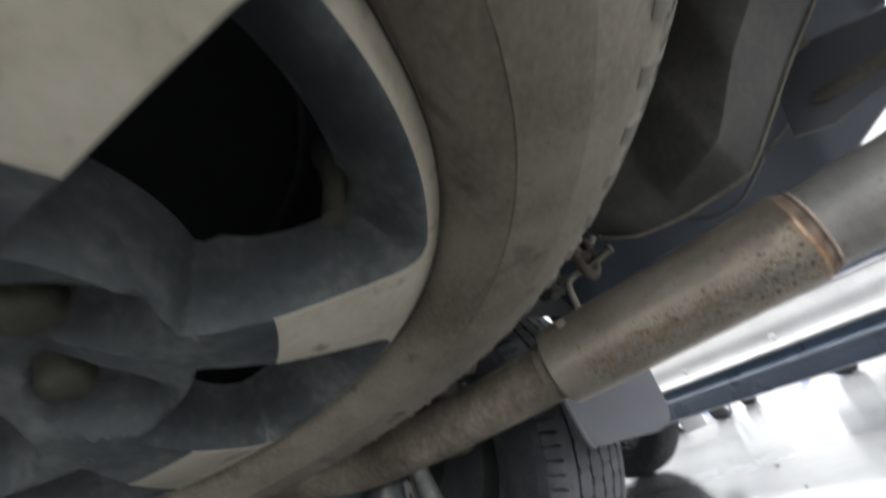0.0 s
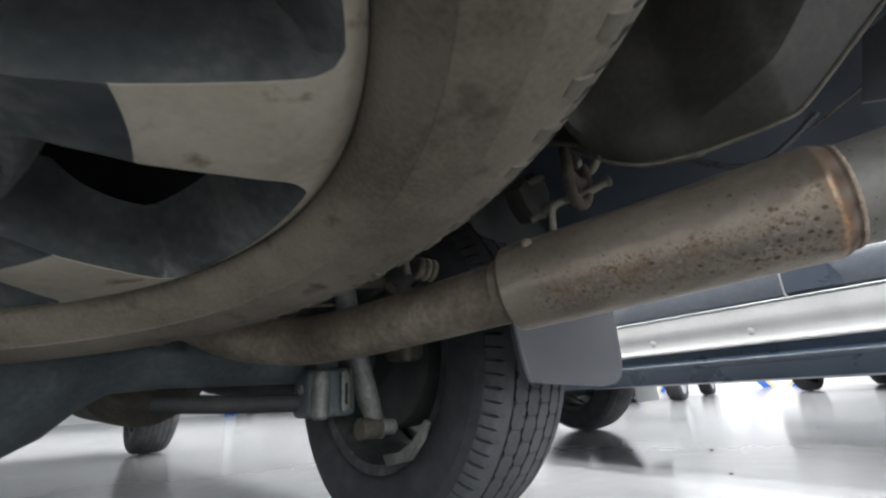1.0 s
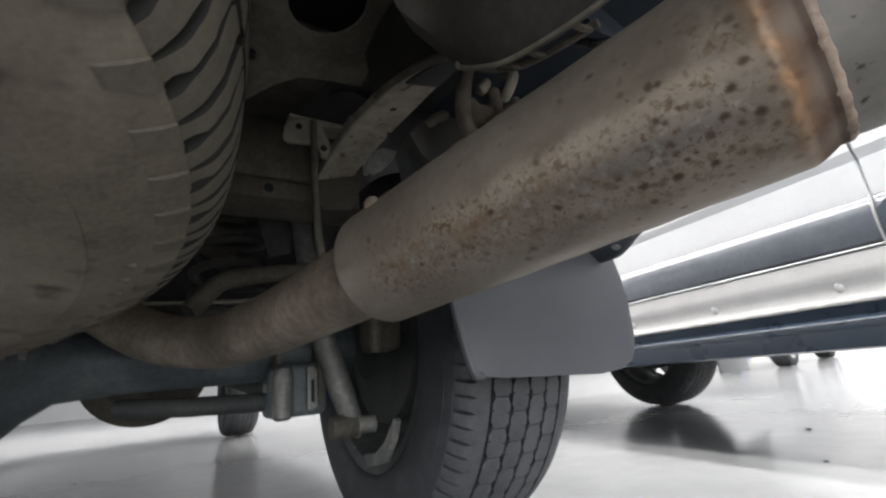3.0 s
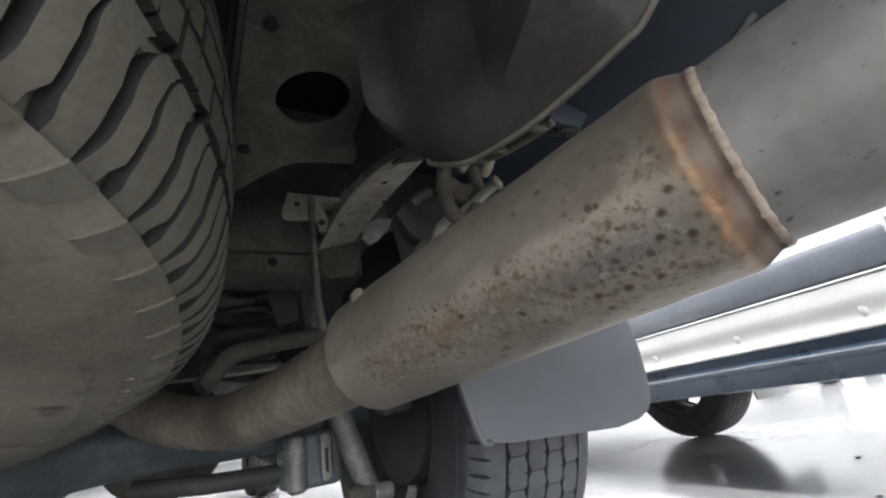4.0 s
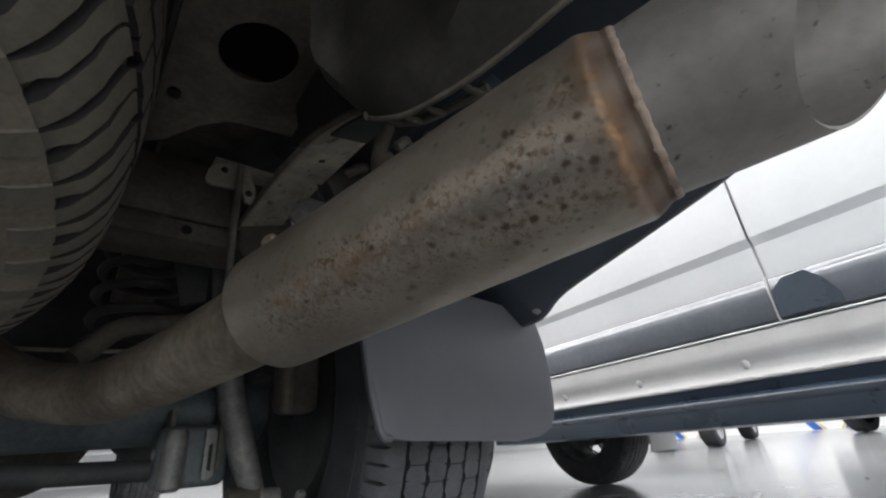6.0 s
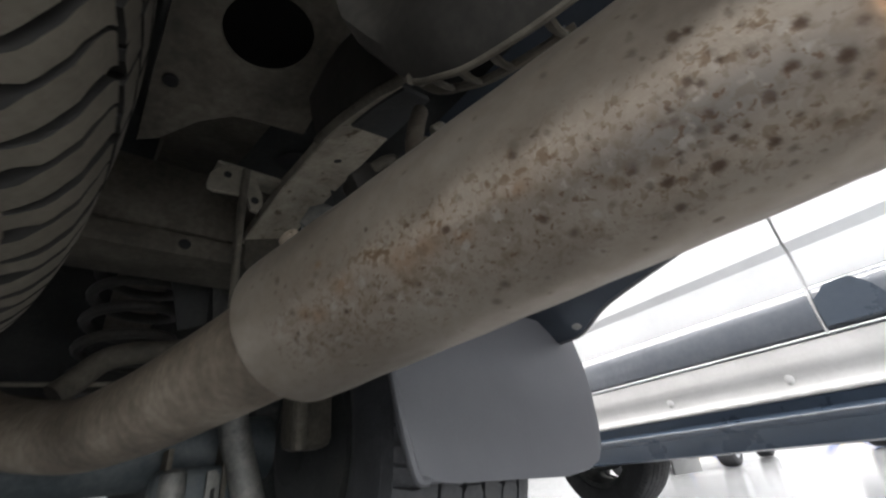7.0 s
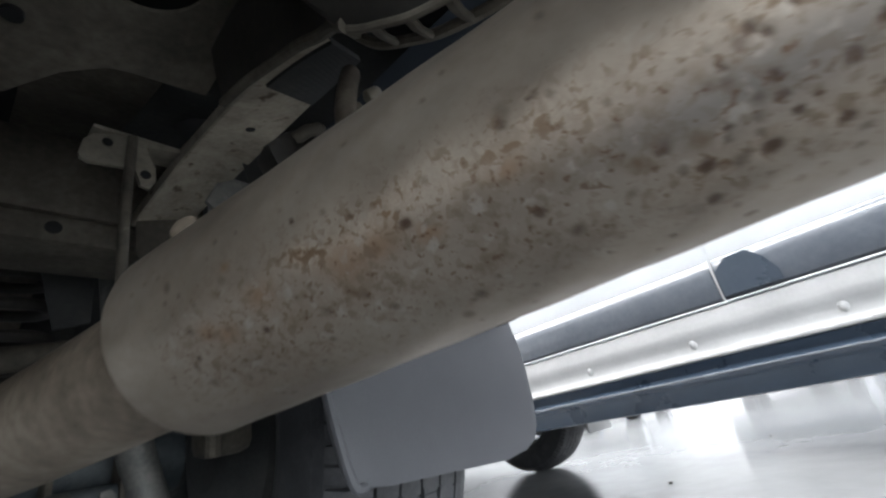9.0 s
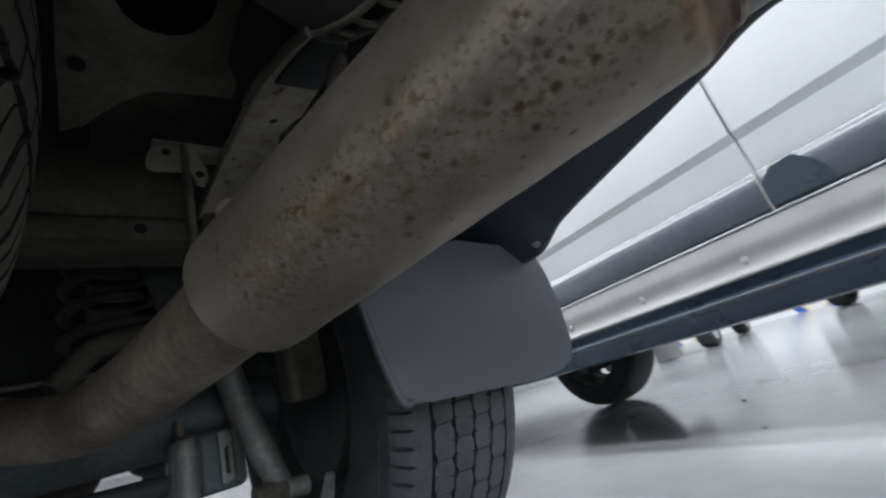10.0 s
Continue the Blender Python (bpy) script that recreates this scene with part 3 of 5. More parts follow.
def silencer_skin():
    """Silencer shell with dents; attributes say where it is pitted, scaly, rusty and heat-tinted."""
    na, ns = 300, 330
    r0 = np.random.RandomState(5)
    s = np.linspace(-0.2755, 0.004, ns)
    a = np.linspace(0, 2 * pi, na, endpoint=False)
    S, A = np.meshgrid(s, a, indexing="ij")
    T = pi / 2 - A  # angle from the car's right towards up
    rad = np.full(S.shape, MUF_R)
    rad -= 0.012 * np.clip((S + 0.004) / 0.008, 0, 1) ** 2
    rad -= 0.0045 * np.clip((-0.2625 - S) / 0.0105, 0, 1) ** 1.5
    pit, rust = np.zeros(S.shape), np.zeros(S.shape)
    wrap = lambda t: (t + pi) % (2 * pi) - pi

    def spot(field, s0, a0, size, power, amount=1.0, aspect=1.0):
        d = ((S - s0) / size) ** 2 + (wrap(T - a0) * MUF_R / (size * aspect)) ** 2
        np.maximum(field, amount * np.exp(-d ** power), out=field)

    ridge = wrap(T - radians(-157) + 0.25 * (S + 0.15))
    scaly = np.exp(-(ridge / radians(8.5)) ** 2) * np.clip((S + 0.262) / 0.02, 0, 1) * np.clip((-0.07 - S) / 0.03, 0, 1) * (1 - 0.45 * np.exp(-((S + 0.205) / 0.03) ** 2))
    scaly = np.maximum(scaly, np.exp(-(wrap(T - radians(-119)) / radians(7.5)) ** 2) * np.clip((S + 0.268) / 0.015, 0, 1) * np.clip((-0.19 - S) / 0.02, 0, 1))
    scaly = np.maximum(scaly, 0.9 * np.exp(-((S + 0.252) / 0.009) ** 2 - (wrap(T - radians(-176)) / radians(13)) ** 2))
    scaly = np.maximum(scaly, 0.45 * np.exp(-((S + 0.075) / 0.04) ** 2 - (wrap(T - radians(-140)) / radians(22)) ** 2))
    scaly *= np.clip(0.85 + 0.5 * np.sin(95 * S + 2 * np.sin(3 * T + 40 * S)) * np.sin(7 * T + 60 * S + 1), 0.15, 1)
    tint = np.exp(-((S + 0.222) / 0.035) ** 2 - (wrap(T - radians(-140)) / radians(9)) ** 2)
    for _ in range(150):
        s0 = -0.268 + 0.25 * r0.rand() ** 1.6
        spot(pit, s0, radians(r0.uniform(-195, -95)), r0.choice([0.0008, 0.0011, 0.0015, 0.002], p=[0.4, 0.3, 0.2, 0.1]), 2.0, r0.uniform(0.25, 0.7), r0.uniform(0.7, 1.2))
    for _ in range(34):
        s0 = r0.uniform(-0.264, -0.17)
        spot(pit, s0, radians(r0.normal(-141, 21)), r0.uniform(0.0007, 0.0019), 4.0, r0.uniform(0.5, 0.95), r0.uniform(0.6, 1.2))
    for s0, a0, z in ((-0.080, -139, 0.002), (-0.140, -150, 0.0028), (-0.209, -124, 0.003), (-0.222, -121, 0.0034), (-0.245, -140, 0.0026), (-0.255, -135, 0.003), (-0.256, -158, 0.0028), (-0.25, -150, 0.0026), (-0.048, -141, 0.0016), (-0.106, -172, 0.0014), (-0.23, -168, 0.002), (-0.236, -120, 0.0024), (-0.228, -128, 0.0018), (-0.215, -132, 0.0016)):
        spot(pit, s0, radians(a0), z * 0.74, 3.0, 1.0, 0.8)
    for s0, a0, z in ((-0.118, -149, 0.009), (-0.130, -148, 0.007), (-0.085, -152, 0.006), (-0.065, -145, 0.005), (-0.058, -149, 0.004), (-0.145, -144, 0.004), (-0.105, -158, 0.004), (-0.17, -150, 0.004), (-0.075, -170, 0.002)):
        spot(rust, s0, radians(a0), z, 1.0, 0.66, 0.7)
    ring = np.exp(-((S + 0.2645 + 0.0015 * np.sin(5 * A) + 0.0009 * np.sin(19 * A + 2)) / 0.0040) ** 2)
    fade = np.clip(1.3 - np.abs(wrap(T - radians(-150))) / radians(70), 0, 1)
    rust = np.maximum(rust, ring * fade * (0.82 + 0.18 * np.sin(13 * A + 3) * np.sin(9 * A + 170 * S)) * 0.92)
    rust = np.maximum(rust, 0.06 * np.clip((-0.262 - S) / 0.004, 0, 1) * np.clip(fade, 0.3, 1))
    scorch = np.clip((-0.2640 - S) / 0.003, 0, 1) * (0.88 + 0.12 * np.sin(11 * A + 140 * S))
    freckle = np.clip(1.2 - np.abs(wrap(T - radians(-138))) / radians(36), 0, 1) * np.clip((S + 0.27) / 0.02, 0, 1) * np.clip((-0.02 - S) / 0.03, 0, 1)
    rad = rad - 0.0002 * pit + 0.00025 * np.sin(14 * A + 60 * S) * np.sin(90 * S)
    shift = oblique(A, S)
    bm = bmesh.new()
    fields = (("pit", pit), ("scaly", scaly), ("rust", rust), ("tint", tint), ("freckle", freckle), ("scorch", scorch))
    layers = [bm.verts.layers.float.new(n) for n, _ in fields]
    rows = []
    for i in range(ns):
        row = []
        for k in range(na):
            v = bm.verts.new((rad[i, k] * cos(a[k]), rad[i, k] * sin(a[k]), s[i] + shift[i, k]))
            for layer, (_, f) in zip(layers, fields):
                v[layer] = f[i, k]
            row.append(v)
        rows.append(row)
    for p, q in zip(rows, rows[1:]):
        for k in range(na):
            j = (k + 1) % na
            bm.faces.new((p[k], p[j], q[j], q[k]))
    return bm


def silencer_material():
    m = material("rusty_silencer_steel", [(0.225, 0.185, 0.146), (0.292, 0.246, 0.199), (0.352, 0.304, 0.252)], 0.41, 0.58, 14, 170, 0.06)
    nt = m.node_tree
    b = nt.nodes["Principled BSDF"]
    colour = b.inputs["Base Color"].links[0].from_socket
    co = nt.nodes.new("ShaderNodeTexCoord")
    flake = nt.nodes.new("ShaderNodeTexNoise")
    flake.inputs["Scale"].default_value, flake.inputs["Detail"].default_value, flake.inputs["Roughness"].default_value = 400, 3, 0.6
    nt.links.new(co.outputs["Object"], flake.inputs["Vector"])

    def attribute(name):
        at = nt.nodes.new("ShaderNodeAttribute")
        at.attribute_name = name
        return at.outputs["Fac"]

    def times(x, y):
        g = nt.nodes.new("ShaderNodeMath")
        g.operation, g.use_clamp = "MULTIPLY", True
        nt.links.new(x, g.inputs[0])
        if isinstance(y, float):
            g.inputs[1].default_value = y
        else:
            nt.links.new(y, g.inputs[1])
        return g.outputs[0]

    def over(under, paint, fac):
        mx = nt.nodes.new("ShaderNodeMix")
        mx.data_type = "RGBA"
        nt.links.new(fac, mx.inputs["Factor"])
        nt.links.new(under, mx.inputs[6])
        mx.inputs[7].default_value = (*paint, 1)
        return mx.outputs[2]

    scaly = attribute("scaly")
    blotch = nt.nodes.new("ShaderNodeTexNoise")
    blotch.inputs["Scale"].default_value, blotch.inputs["Detail"].default_value, blotch.inputs["Roughness"].default_value = 85, 4, 0.7
    nt.links.new(co.outputs["Object"], blotch.inputs["Vector"])
    wide = nt.nodes.new("ShaderNodeMapRange")
    wide.inputs["From Min"].default_value, wide.inputs["From Max"].default_value = 0.40, 0.62
    nt.links.new(blotch.outputs["Fac"], wide.inputs["Value"])
    warp = nt.nodes.new("ShaderNodeVectorMath")
    warp.operation = "MULTIPLY_ADD"
    warp.inputs[1].default_value = (0.004, 0.004, 0.004)
    nt.links.new(flake.outputs["Color"], warp.inputs[0])
    nt.links.new(co.outputs["Object"], warp.inputs[2])
    cells = nt.nodes.new("ShaderNodeTexVoronoi")
    cells.inputs["Scale"].default_value = 430
    nt.links.new(warp.outputs["Vector"], cells.inputs["Vector"])

    def cell(lo, hi):
        g = nt.nodes.new("ShaderNodeMapRange")
        g.inputs["From Min"].default_value, g.inputs["From Max"].default_value = lo, hi
        nt.links.new(cells.outputs["Distance"], g.inputs["Value"])
        return g.outputs["Result"]

    pale = times(times(scaly, wide.outputs["Result"]), cell(1.0, 0.42))
    mottle = nt.nodes.new("ShaderNodeMapRange")
    mottle.inputs["From Min"].default_value, mottle.inputs["From Max"].default_value = 0.46, 0.62
    nt.links.new(blotch.outputs["Fac"], mottle.inputs["Value"])
    colour = over(colour, (0.185, 0.142, 0.105), times(times(attribute("freckle"), mottle.outputs["Result"]), 0.55))
    colour = over(colour, (0.15, 0.14, 0.132), times(attribute("tint"), 0.65))
    stain = nt.nodes.new("ShaderNodeMapRange")
    stain.inputs["From Min"].default_value, stain.inputs["From Max"].default_value, stain.inputs["To Min"].default_value = 0.36, 0.58, 0.85
    nt.links.new(blotch.outputs["Fac"], stain.inputs["Value"])
    colour = over(colour, (0.066, 0.042, 0.032), times(attribute("scorch"), stain.outputs["Result"]))
    patch = nt.nodes.new("ShaderNodeMapRange")
    patch.inputs["From Min"].default_value, patch.inputs["From Max"].default_value, patch.inputs["To Min"].default_value = 0.38, 0.56, 0.65
    nt.links.new(blotch.outputs["Fac"], patch.inputs["Value"])
    colour = over(colour, (0.235, 0.122, 0.055), times(attribute("rust"), patch.outputs["Result"]))
    core = nt.nodes.new("ShaderNodeMapRange")
    core.inputs["From Min"].default_value, core.inputs["From Max"].default_value = 0.68, 0.95
    nt.links.new(attribute("rust"), core.inputs["Value"])
    colour = over(colour, (0.45, 0.25, 0.145), times(core.outputs["Result"], patch.outputs["Result"]))
    dots = nt.nodes.new("ShaderNodeTexNoise")
    dots.inputs["Scale"].default_value, dots.inputs["Detail"].default_value = 170, 4
    nt.links.new(co.outputs["Object"], dots.inputs["Vector"])
    dot = nt.nodes.new("ShaderNodeMapRange")
    dot.inputs["From Min"].default_value, dot.inputs["From Max"].default_value = 0.54, 0.76
    nt.links.new(dots.outputs["Fac"], dot.inputs["Value"])
    clear = nt.nodes.new("ShaderNodeMapRange")
    clear.inputs["From Min"].default_value, clear.inputs["From Max"].default_value = 0.42, 0.32
    nt.links.new(dots.outputs["Fac"], clear.inputs["Value"])
    colour = over(colour, (0.40, 0.36, 0.31), times(times(attribute("freckle"), clear.outputs["Result"]), 0.6))
    colour = over(colour, (0.16, 0.11, 0.07), times(times(attribute("freckle"), dot.outputs["Result"]), 0.85))
    colour = over(colour, (0.19, 0.125, 0.075), times(scaly, 0.18))
    colour = over(colour, (0.47, 0.41, 0.335), times(pale, 0.62))
    # winding brown islands that the pale scale leaves bare
    worm = nt.nodes.new("ShaderNodeTexNoise")
    worm.inputs["Scale"].default_value, worm.inputs["Detail"].default_value, worm.inputs["Distortion"].default_value = 300, 2.5, 0.5
    nt.links.new(co.outputs["Object"], worm.inputs["Vector"])
    island = nt.nodes.new("ShaderNodeMapRange")
    island.inputs["From Min"].default_value, island.inputs["From Max"].default_value = 0.54, 0.63
    nt.links.new(worm.outputs["Fac"], island.inputs["Value"])
    colour = over(colour, (0.155, 0.10, 0.058), times(times(scaly, island.outputs["Result"]), 0.95))
    colour = over(colour, (0.15, 0.105, 0.07), times(times(attribute("freckle"), island.outputs["Result"]), 0.35))
    fine = nt.nodes.new("ShaderNodeTexNoise")
    fine.inputs["Scale"].default_value, fine.inputs["Detail"].default_value = 430, 1.5
    nt.links.new(co.outputs["Object"], fine.inputs["Vector"])
    spots = nt.nodes.new("ShaderNodeMapRange")
    spots.inputs["From Min"].default_value, spots.inputs["From Max"].default_value = 0.62, 0.69
    nt.links.new(fine.outputs["Fac"], spots.inputs["Value"])
    colour = over(colour, (0.125, 0.072, 0.04), times(times(attribute("freckle"), spots.outputs["Result"]), 0.7))
    colour = over(colour, (0.075, 0.045, 0.03), times(attribute("pit"), 0.92))
    nt.links.new(colour, b.inputs["Base Color"])
    b.inputs["Specular IOR Level"].default_value = 0.25
    # scorched scale is rough and no longer bare metal
    bare = nt.nodes.new("ShaderNodeMapRange")
    bare.inputs["To Min"].default_value, bare.inputs["To Max"].default_value = 0.58, 0.05
    nt.links.new(attribute("scorch"), bare.inputs["Value"])
    nt.links.new(bare.outputs["Result"], b.inputs["Metallic"])
    dull = nt.nodes.new("ShaderNodeMix")
    nt.links.new(attribute("scorch"), dull.inputs[0])
    if b.inputs["Roughness"].links:
        nt.links.new(b.inputs["Roughness"].links[0].from_socket, dull.inputs[2])
    else:
        dull.inputs[2].default_value = 0.5
    dull.inputs[3].default_value = 0.85
    nt.links.new(dull.outputs[0], b.inputs["Roughness"])
    bp = nt.nodes.new("ShaderNodeBump")
    bp.inputs["Strength"].default_value, bp.inputs["Distance"].default_value = 0.14, 0.001
    nt.links.new(pale, bp.inputs["Height"])
    nt.links.new(b.inputs["Normal"].links[0].from_socket, bp.inputs["Normal"])
    nt.links.new(bp.outputs["Normal"], b.inputs["Normal"])
    return m


SILENCER = silencer_material()
silencer = part("silencer", silencer_skin(), SILENCER, suv, "dusty steel exhaust silencer, blistered and rust-pitted", MUF, angle=60)
bm = lathe([(0.0388, -0.2784), (0.0397, -0.2782), (0.0405, -0.2772), (0.0407, -0.2758), (0.0405, -0.2744), (0.0397, -0.2734)], 96, closed=True)
for v in bm.verts:
    a = math.atan2(v.co.y, v.co.x)
    k = 1 + 0.0014 * sin(17 * a) * sin(41 * a + 1) + 0.0007 * sin(67 * a + 2)
    v.co = Vector((v.co.x * k, v.co.y * k, v.co.z + 0.0003 * sin(29 * a) + oblique(a, -0.28)))
part("weld_ring", bm, RUSTY, silencer, "rusty weld seam")
bm = bmesh.new()
segs = 72
rows = []
for r, s in ((0.0392, -0.274), (0.0393, -0.281), (0.0398, -0.305), (0.0402, -0.355), (0.0390, -0.355), (0.0385, -0.29)):
    row = []
    for k in range(segs):
        a = 2 * pi * k / segs
        cut = -0.035 * cos(a - radians(30)) if s == -0.355 else 0
        row.append(bm.verts.new((r * cos(a), r * sin(a), s + cut + oblique(a, s))))
    rows.append(row)
for p, q in zip(rows, rows[1:]):
    for k in range(segs):
        j = (k + 1) % segs
        bm.faces.new((p[k], p[j], q[j], q[k]))
part("tail_tip", bm, TIP, silencer, "spotted steel tailpipe tip")

# the narrow pipe ahead of the silencer, bending inward over the axle
pipe_pts = smooth_path([(0.502, 0.392, 0.334), (0.478, 0.50, 0.326), (0.447, 0.62, 0.318), (0.405, 0.735, 0.318), (0.33, 0.83, 0.345), (0.24, 0.90, 0.42), (0.17, 1.02, 0.50), (0.15, 1.3, 0.50)], 8)
part("exhaust_pipe", tube(pipe_pts, 0.0335, 40), PIPE, suv, "dusty brown bent exhaust pipe")
part("joint_collar", lathe([(0.033, -0.002), (0.0355, 0.0), (0.0352, 0.012), (0.033, 0.014)], 48), PIPE, silencer)

# hanger lug and rubber hanger
lug = smooth_path([(0.492, 0.378, 0.370), (0.478, 0.362, 0.369), (0.474, 0.359, 0.370)], 4)
part("hanger_lug", tube(lug, [0.0105, 0.0088, 0.0072] + [0.0060] * (len(lug) - 5) + [0.0053, 0.003], 12), PIPE, suv, "rust-brown hanger lug")
bm = tube(smooth_path([(0.575, 0.356, 0.512), (0.562, 0.348, 0.480), (0.559, 0.348, 0.455), (0.564, 0.346, 0.436), (0.574, 0.343, 0.429)], 5), 0.0068, 14)
tube(smooth_path([(0.592, 0.345, 0.486), (0.590, 0.342, 0.468), (0.586, 0.341, 0.450), (0.580, 0.342, 0.436), (0.570, 0.344, 0.429)], 5), 0.0068, 14, bm)
tube(smooth_path([(0.566, 0.352, 0.470), (0.574, 0.350, 0.462), (0.586, 0.346, 0.460)], 5), 0.0095, 14, bm)
part("rubber_hanger", bm, HANGER_RUBBER, suv, "dusty brown rubber exhaust hanger")
for path in (((0.640, 0.375, 0.545), (0.622, 0.350, 0.520), (0.609, 0.333, 0.501), (0.604, 0.336, 0.487), (0.603, 0.345, 0.481)), ((0.612, 0.375, 0.522), (0.594, 0.354, 0.503), (0.583, 0.345, 0.489), (0.577, 0.347, 0.484))):
    rod = smooth_path(path, 5)
    part("hanger_rod", tube(rod, [0.0052] * (len(rod) - 2) + [0.0048, 0.0025], 12), STEEL_DUSTY, suv)
rod = smooth_path([(0.574, 0.350, 0.440), (0.585, 0.337, 0.449), (0.590, 0.325, 0.454), (0.595, 0.315, 0.458)], 5)
part("hanger_rod", tube(rod, [0.005] * (len(rod) - 3) + [0.0068, 0.0072, 0.005], 12), STEEL_DUSTY, suv)
part("hanger_rod", tube(smooth_path([(0.574, 0.358, 0.444), (0.568, 0.372, 0.441), (0.563, 0.378, 0.432), (0.553, 0.374, 0.400), (0.548, 0.37, 0.380)], 5), 0.0045, 12), STEEL_DUSTY, suv)

block = part("hanger_block", slab([(0.534, 0.464), (0.550, 0.483), (0.574, 0.500), (0.597, 0.492), (0.605, 0.477), (0.592, 0.4465), (0.565, 0.429), (0.545, 0.444)], 0.035, lambda u, v, w: (u + 0.3 * w, 0.40 + w, v + 0.2 * w), bevel=0.006), PANEL, suv, "thick dusty rubber hanger block")
for bx_, bz_, a_ in ((0.587, 0.452, 0.0055), (0.566, 0.484, 0.0048), (0.562, 0.432, 0.0045)):
    part("block_pin", tube([(bx_ - 0.009, 0.402, bz_ - 0.006), (bx_ - 0.004, 0.394, bz_ - 0.002), (bx_ + 0.004, 0.390, bz_ + 0.001), (bx_ + 0.007, 0.389, bz_ + 0.002)], [a_, a_, a_, a_ * 0.5], 12), CHASSIS, block)
mount = suv
for x_ in (0.536, 0.548, 0.560):
    rib = smooth_path([(x_ + 0.003, 0.602, 0.426), (x_ + 0.003, 0.591, 0.423), (x_, 0.586, 0.412), (x_ - 0.004, 0.588, 0.401), (x_ - 0.005, 0.598, 0.397)], 4)
    rib = part("ribbed_mount" if mount == suv else "mount_rib", tube(rib, [0.004] + [0.0052] * (len(rib) - 2) + [0.004], 12), HANGER_RUBBER, mount, "dusty ribbed rubber mount" if mount == suv else "")
    mount = rib if mount == suv else mount
part("strap_clip", slab([(0.556, 0.508), (0.566, 0.531), (0.582, 0.541), (0.603, 0.540), (0.596, 0.526), (0.578, 0.506), (0.566, 0.499)], 0.006, lambda u, v, w: (u, 0.553 + w, v), bevel=0.002), LINK_STEEL, suv, "blue-grey steel clip")
part("panel_flap", slab([(0.5624, 0.450), (0.576, 0.467), (0.606, 0.456), (0.594, 0.443), (0.575, 0.442)], 0.004, lambda u, v, w: (u, 0.222 + w, v), bevel=0.001), PLASTIC_DARK, suv)

# frame rail with its oval hole


def rail_mesh():
    bm = bmesh.new()
    x0, x1 = 0.385, 0.535
    hole_c, hx, hy = (0.467, 0.414), 0.036, 0.037
    zb = lambda y: 0.592 - 0.12 * (y - 0.416) * (1 if y > 0.416 else 0.5)
    n = 48
    ring = [bm.verts.new((hole_c[0] + hx * cos(2 * pi * k / n), hole_c[1] + hy * sin(2 * pi * k / n), zb(hole_c[1] + hy * sin(2 * pi * k / n)) + 0.13 * (hx * cos(2 * pi * k / n)))) for k in range(n)]
    outer = []
    for k in range(n):
        c, s = cos(2 * pi * k / n), sin(2 * pi * k / n)
        f = min(1 / max(abs(c), 1e-6), 1 / max(abs(s), 1e-6))
        x = hole_c[0] + 0.07 * c * f
        y = hole_c[1] + 0.096 * s * f
        outer.append(bm.verts.new((x, y, zb(y) + 0.13 * (x - hole_c[0]))))
    for k in range(n):
        j = (k + 1) % n
        bm.faces.new((ring[k], ring[j], outer[j], outer[k]))
    top = [bm.verts.new(v.co + Vector((0, 0, 0.004))) for v in ring]
    for k in range(n):
        j = (k + 1) % n
        bm.faces.new((ring[k], top[k], top[j], ring[j]))
    return bm


rail = part("frame_rail", rail_mesh(), CHASSIS, suv, "dusty steel frame rail with an oval hole")
zr = lambda x, y: 0.592 - 0.06 * (y - 0.416) + 0.13 * (x - 0.467)
bm = bmesh.new()
fr = []
for y in (-0.05, 0.1, 0.32):
    fr.append([bm.verts.new(p) for p in ((0.397, y, zr(0.397, y)), (0.537, y, zr(0.537, y)), (0.545, y, 0.74), (0.389, y, 0.74))])
for a, b in zip(fr, fr[1:]):
    for k in range(4):
        bm.faces.new((a[k], a[(k + 1) % 4], b[(k + 1) % 4], b[k]))
merge(bm, tube(smooth_path([(0.467, 0.51, 0.66), (0.467, 0.62, 0.69), (0.47, 0.85, 0.76), (0.47, 1.2, 0.74), (0.47, 2.0, 0.6), (0.47, 4.2, 0.58)], 6), 0.065, 4))
part("rail_box", bm, CHASSIS, rail, smooth=False)
# side plates, coloured darker than the rail box
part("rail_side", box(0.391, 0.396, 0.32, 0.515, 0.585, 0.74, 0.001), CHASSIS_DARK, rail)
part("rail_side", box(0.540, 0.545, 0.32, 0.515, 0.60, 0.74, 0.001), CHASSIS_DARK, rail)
# black plates inside the rail paint the shade seen through its oval hole
part("rail_cavity_shade", box(0.398, 0.538, 0.335, 0.508, 0.655, 0.658, 0), BLACK, rail)
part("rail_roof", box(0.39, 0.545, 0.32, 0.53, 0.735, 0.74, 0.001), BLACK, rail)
# black discs in place of drilled holes, their shade put into colour
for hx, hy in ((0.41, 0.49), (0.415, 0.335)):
    part("rail_hole_shade", lathe([(0.0, 0.0), (0.0062, 0.0), (0.0062, 0.004)], 20), BLACK, rail, m=pose(hx, hy, zr(hx, hy) - 0.0035 - 0.06 * max(0, hy - 0.416)))
# front lip of the rail that curls up
part("rail_lip", slab([(0.397, 0.50), (0.397, 0.575), (0.415, 0.565), (0.44, 0.53), (0.465, 0.512), (0.537, 0.505), (0.537, 0.495)], 0.005, lambda u, v, w: (u, v, 0.592 - 0.12 * (v - 0.416) + 0.13 * (u - 0.467) + w + 0.001), bevel=0.001), CHASSIS, rail)

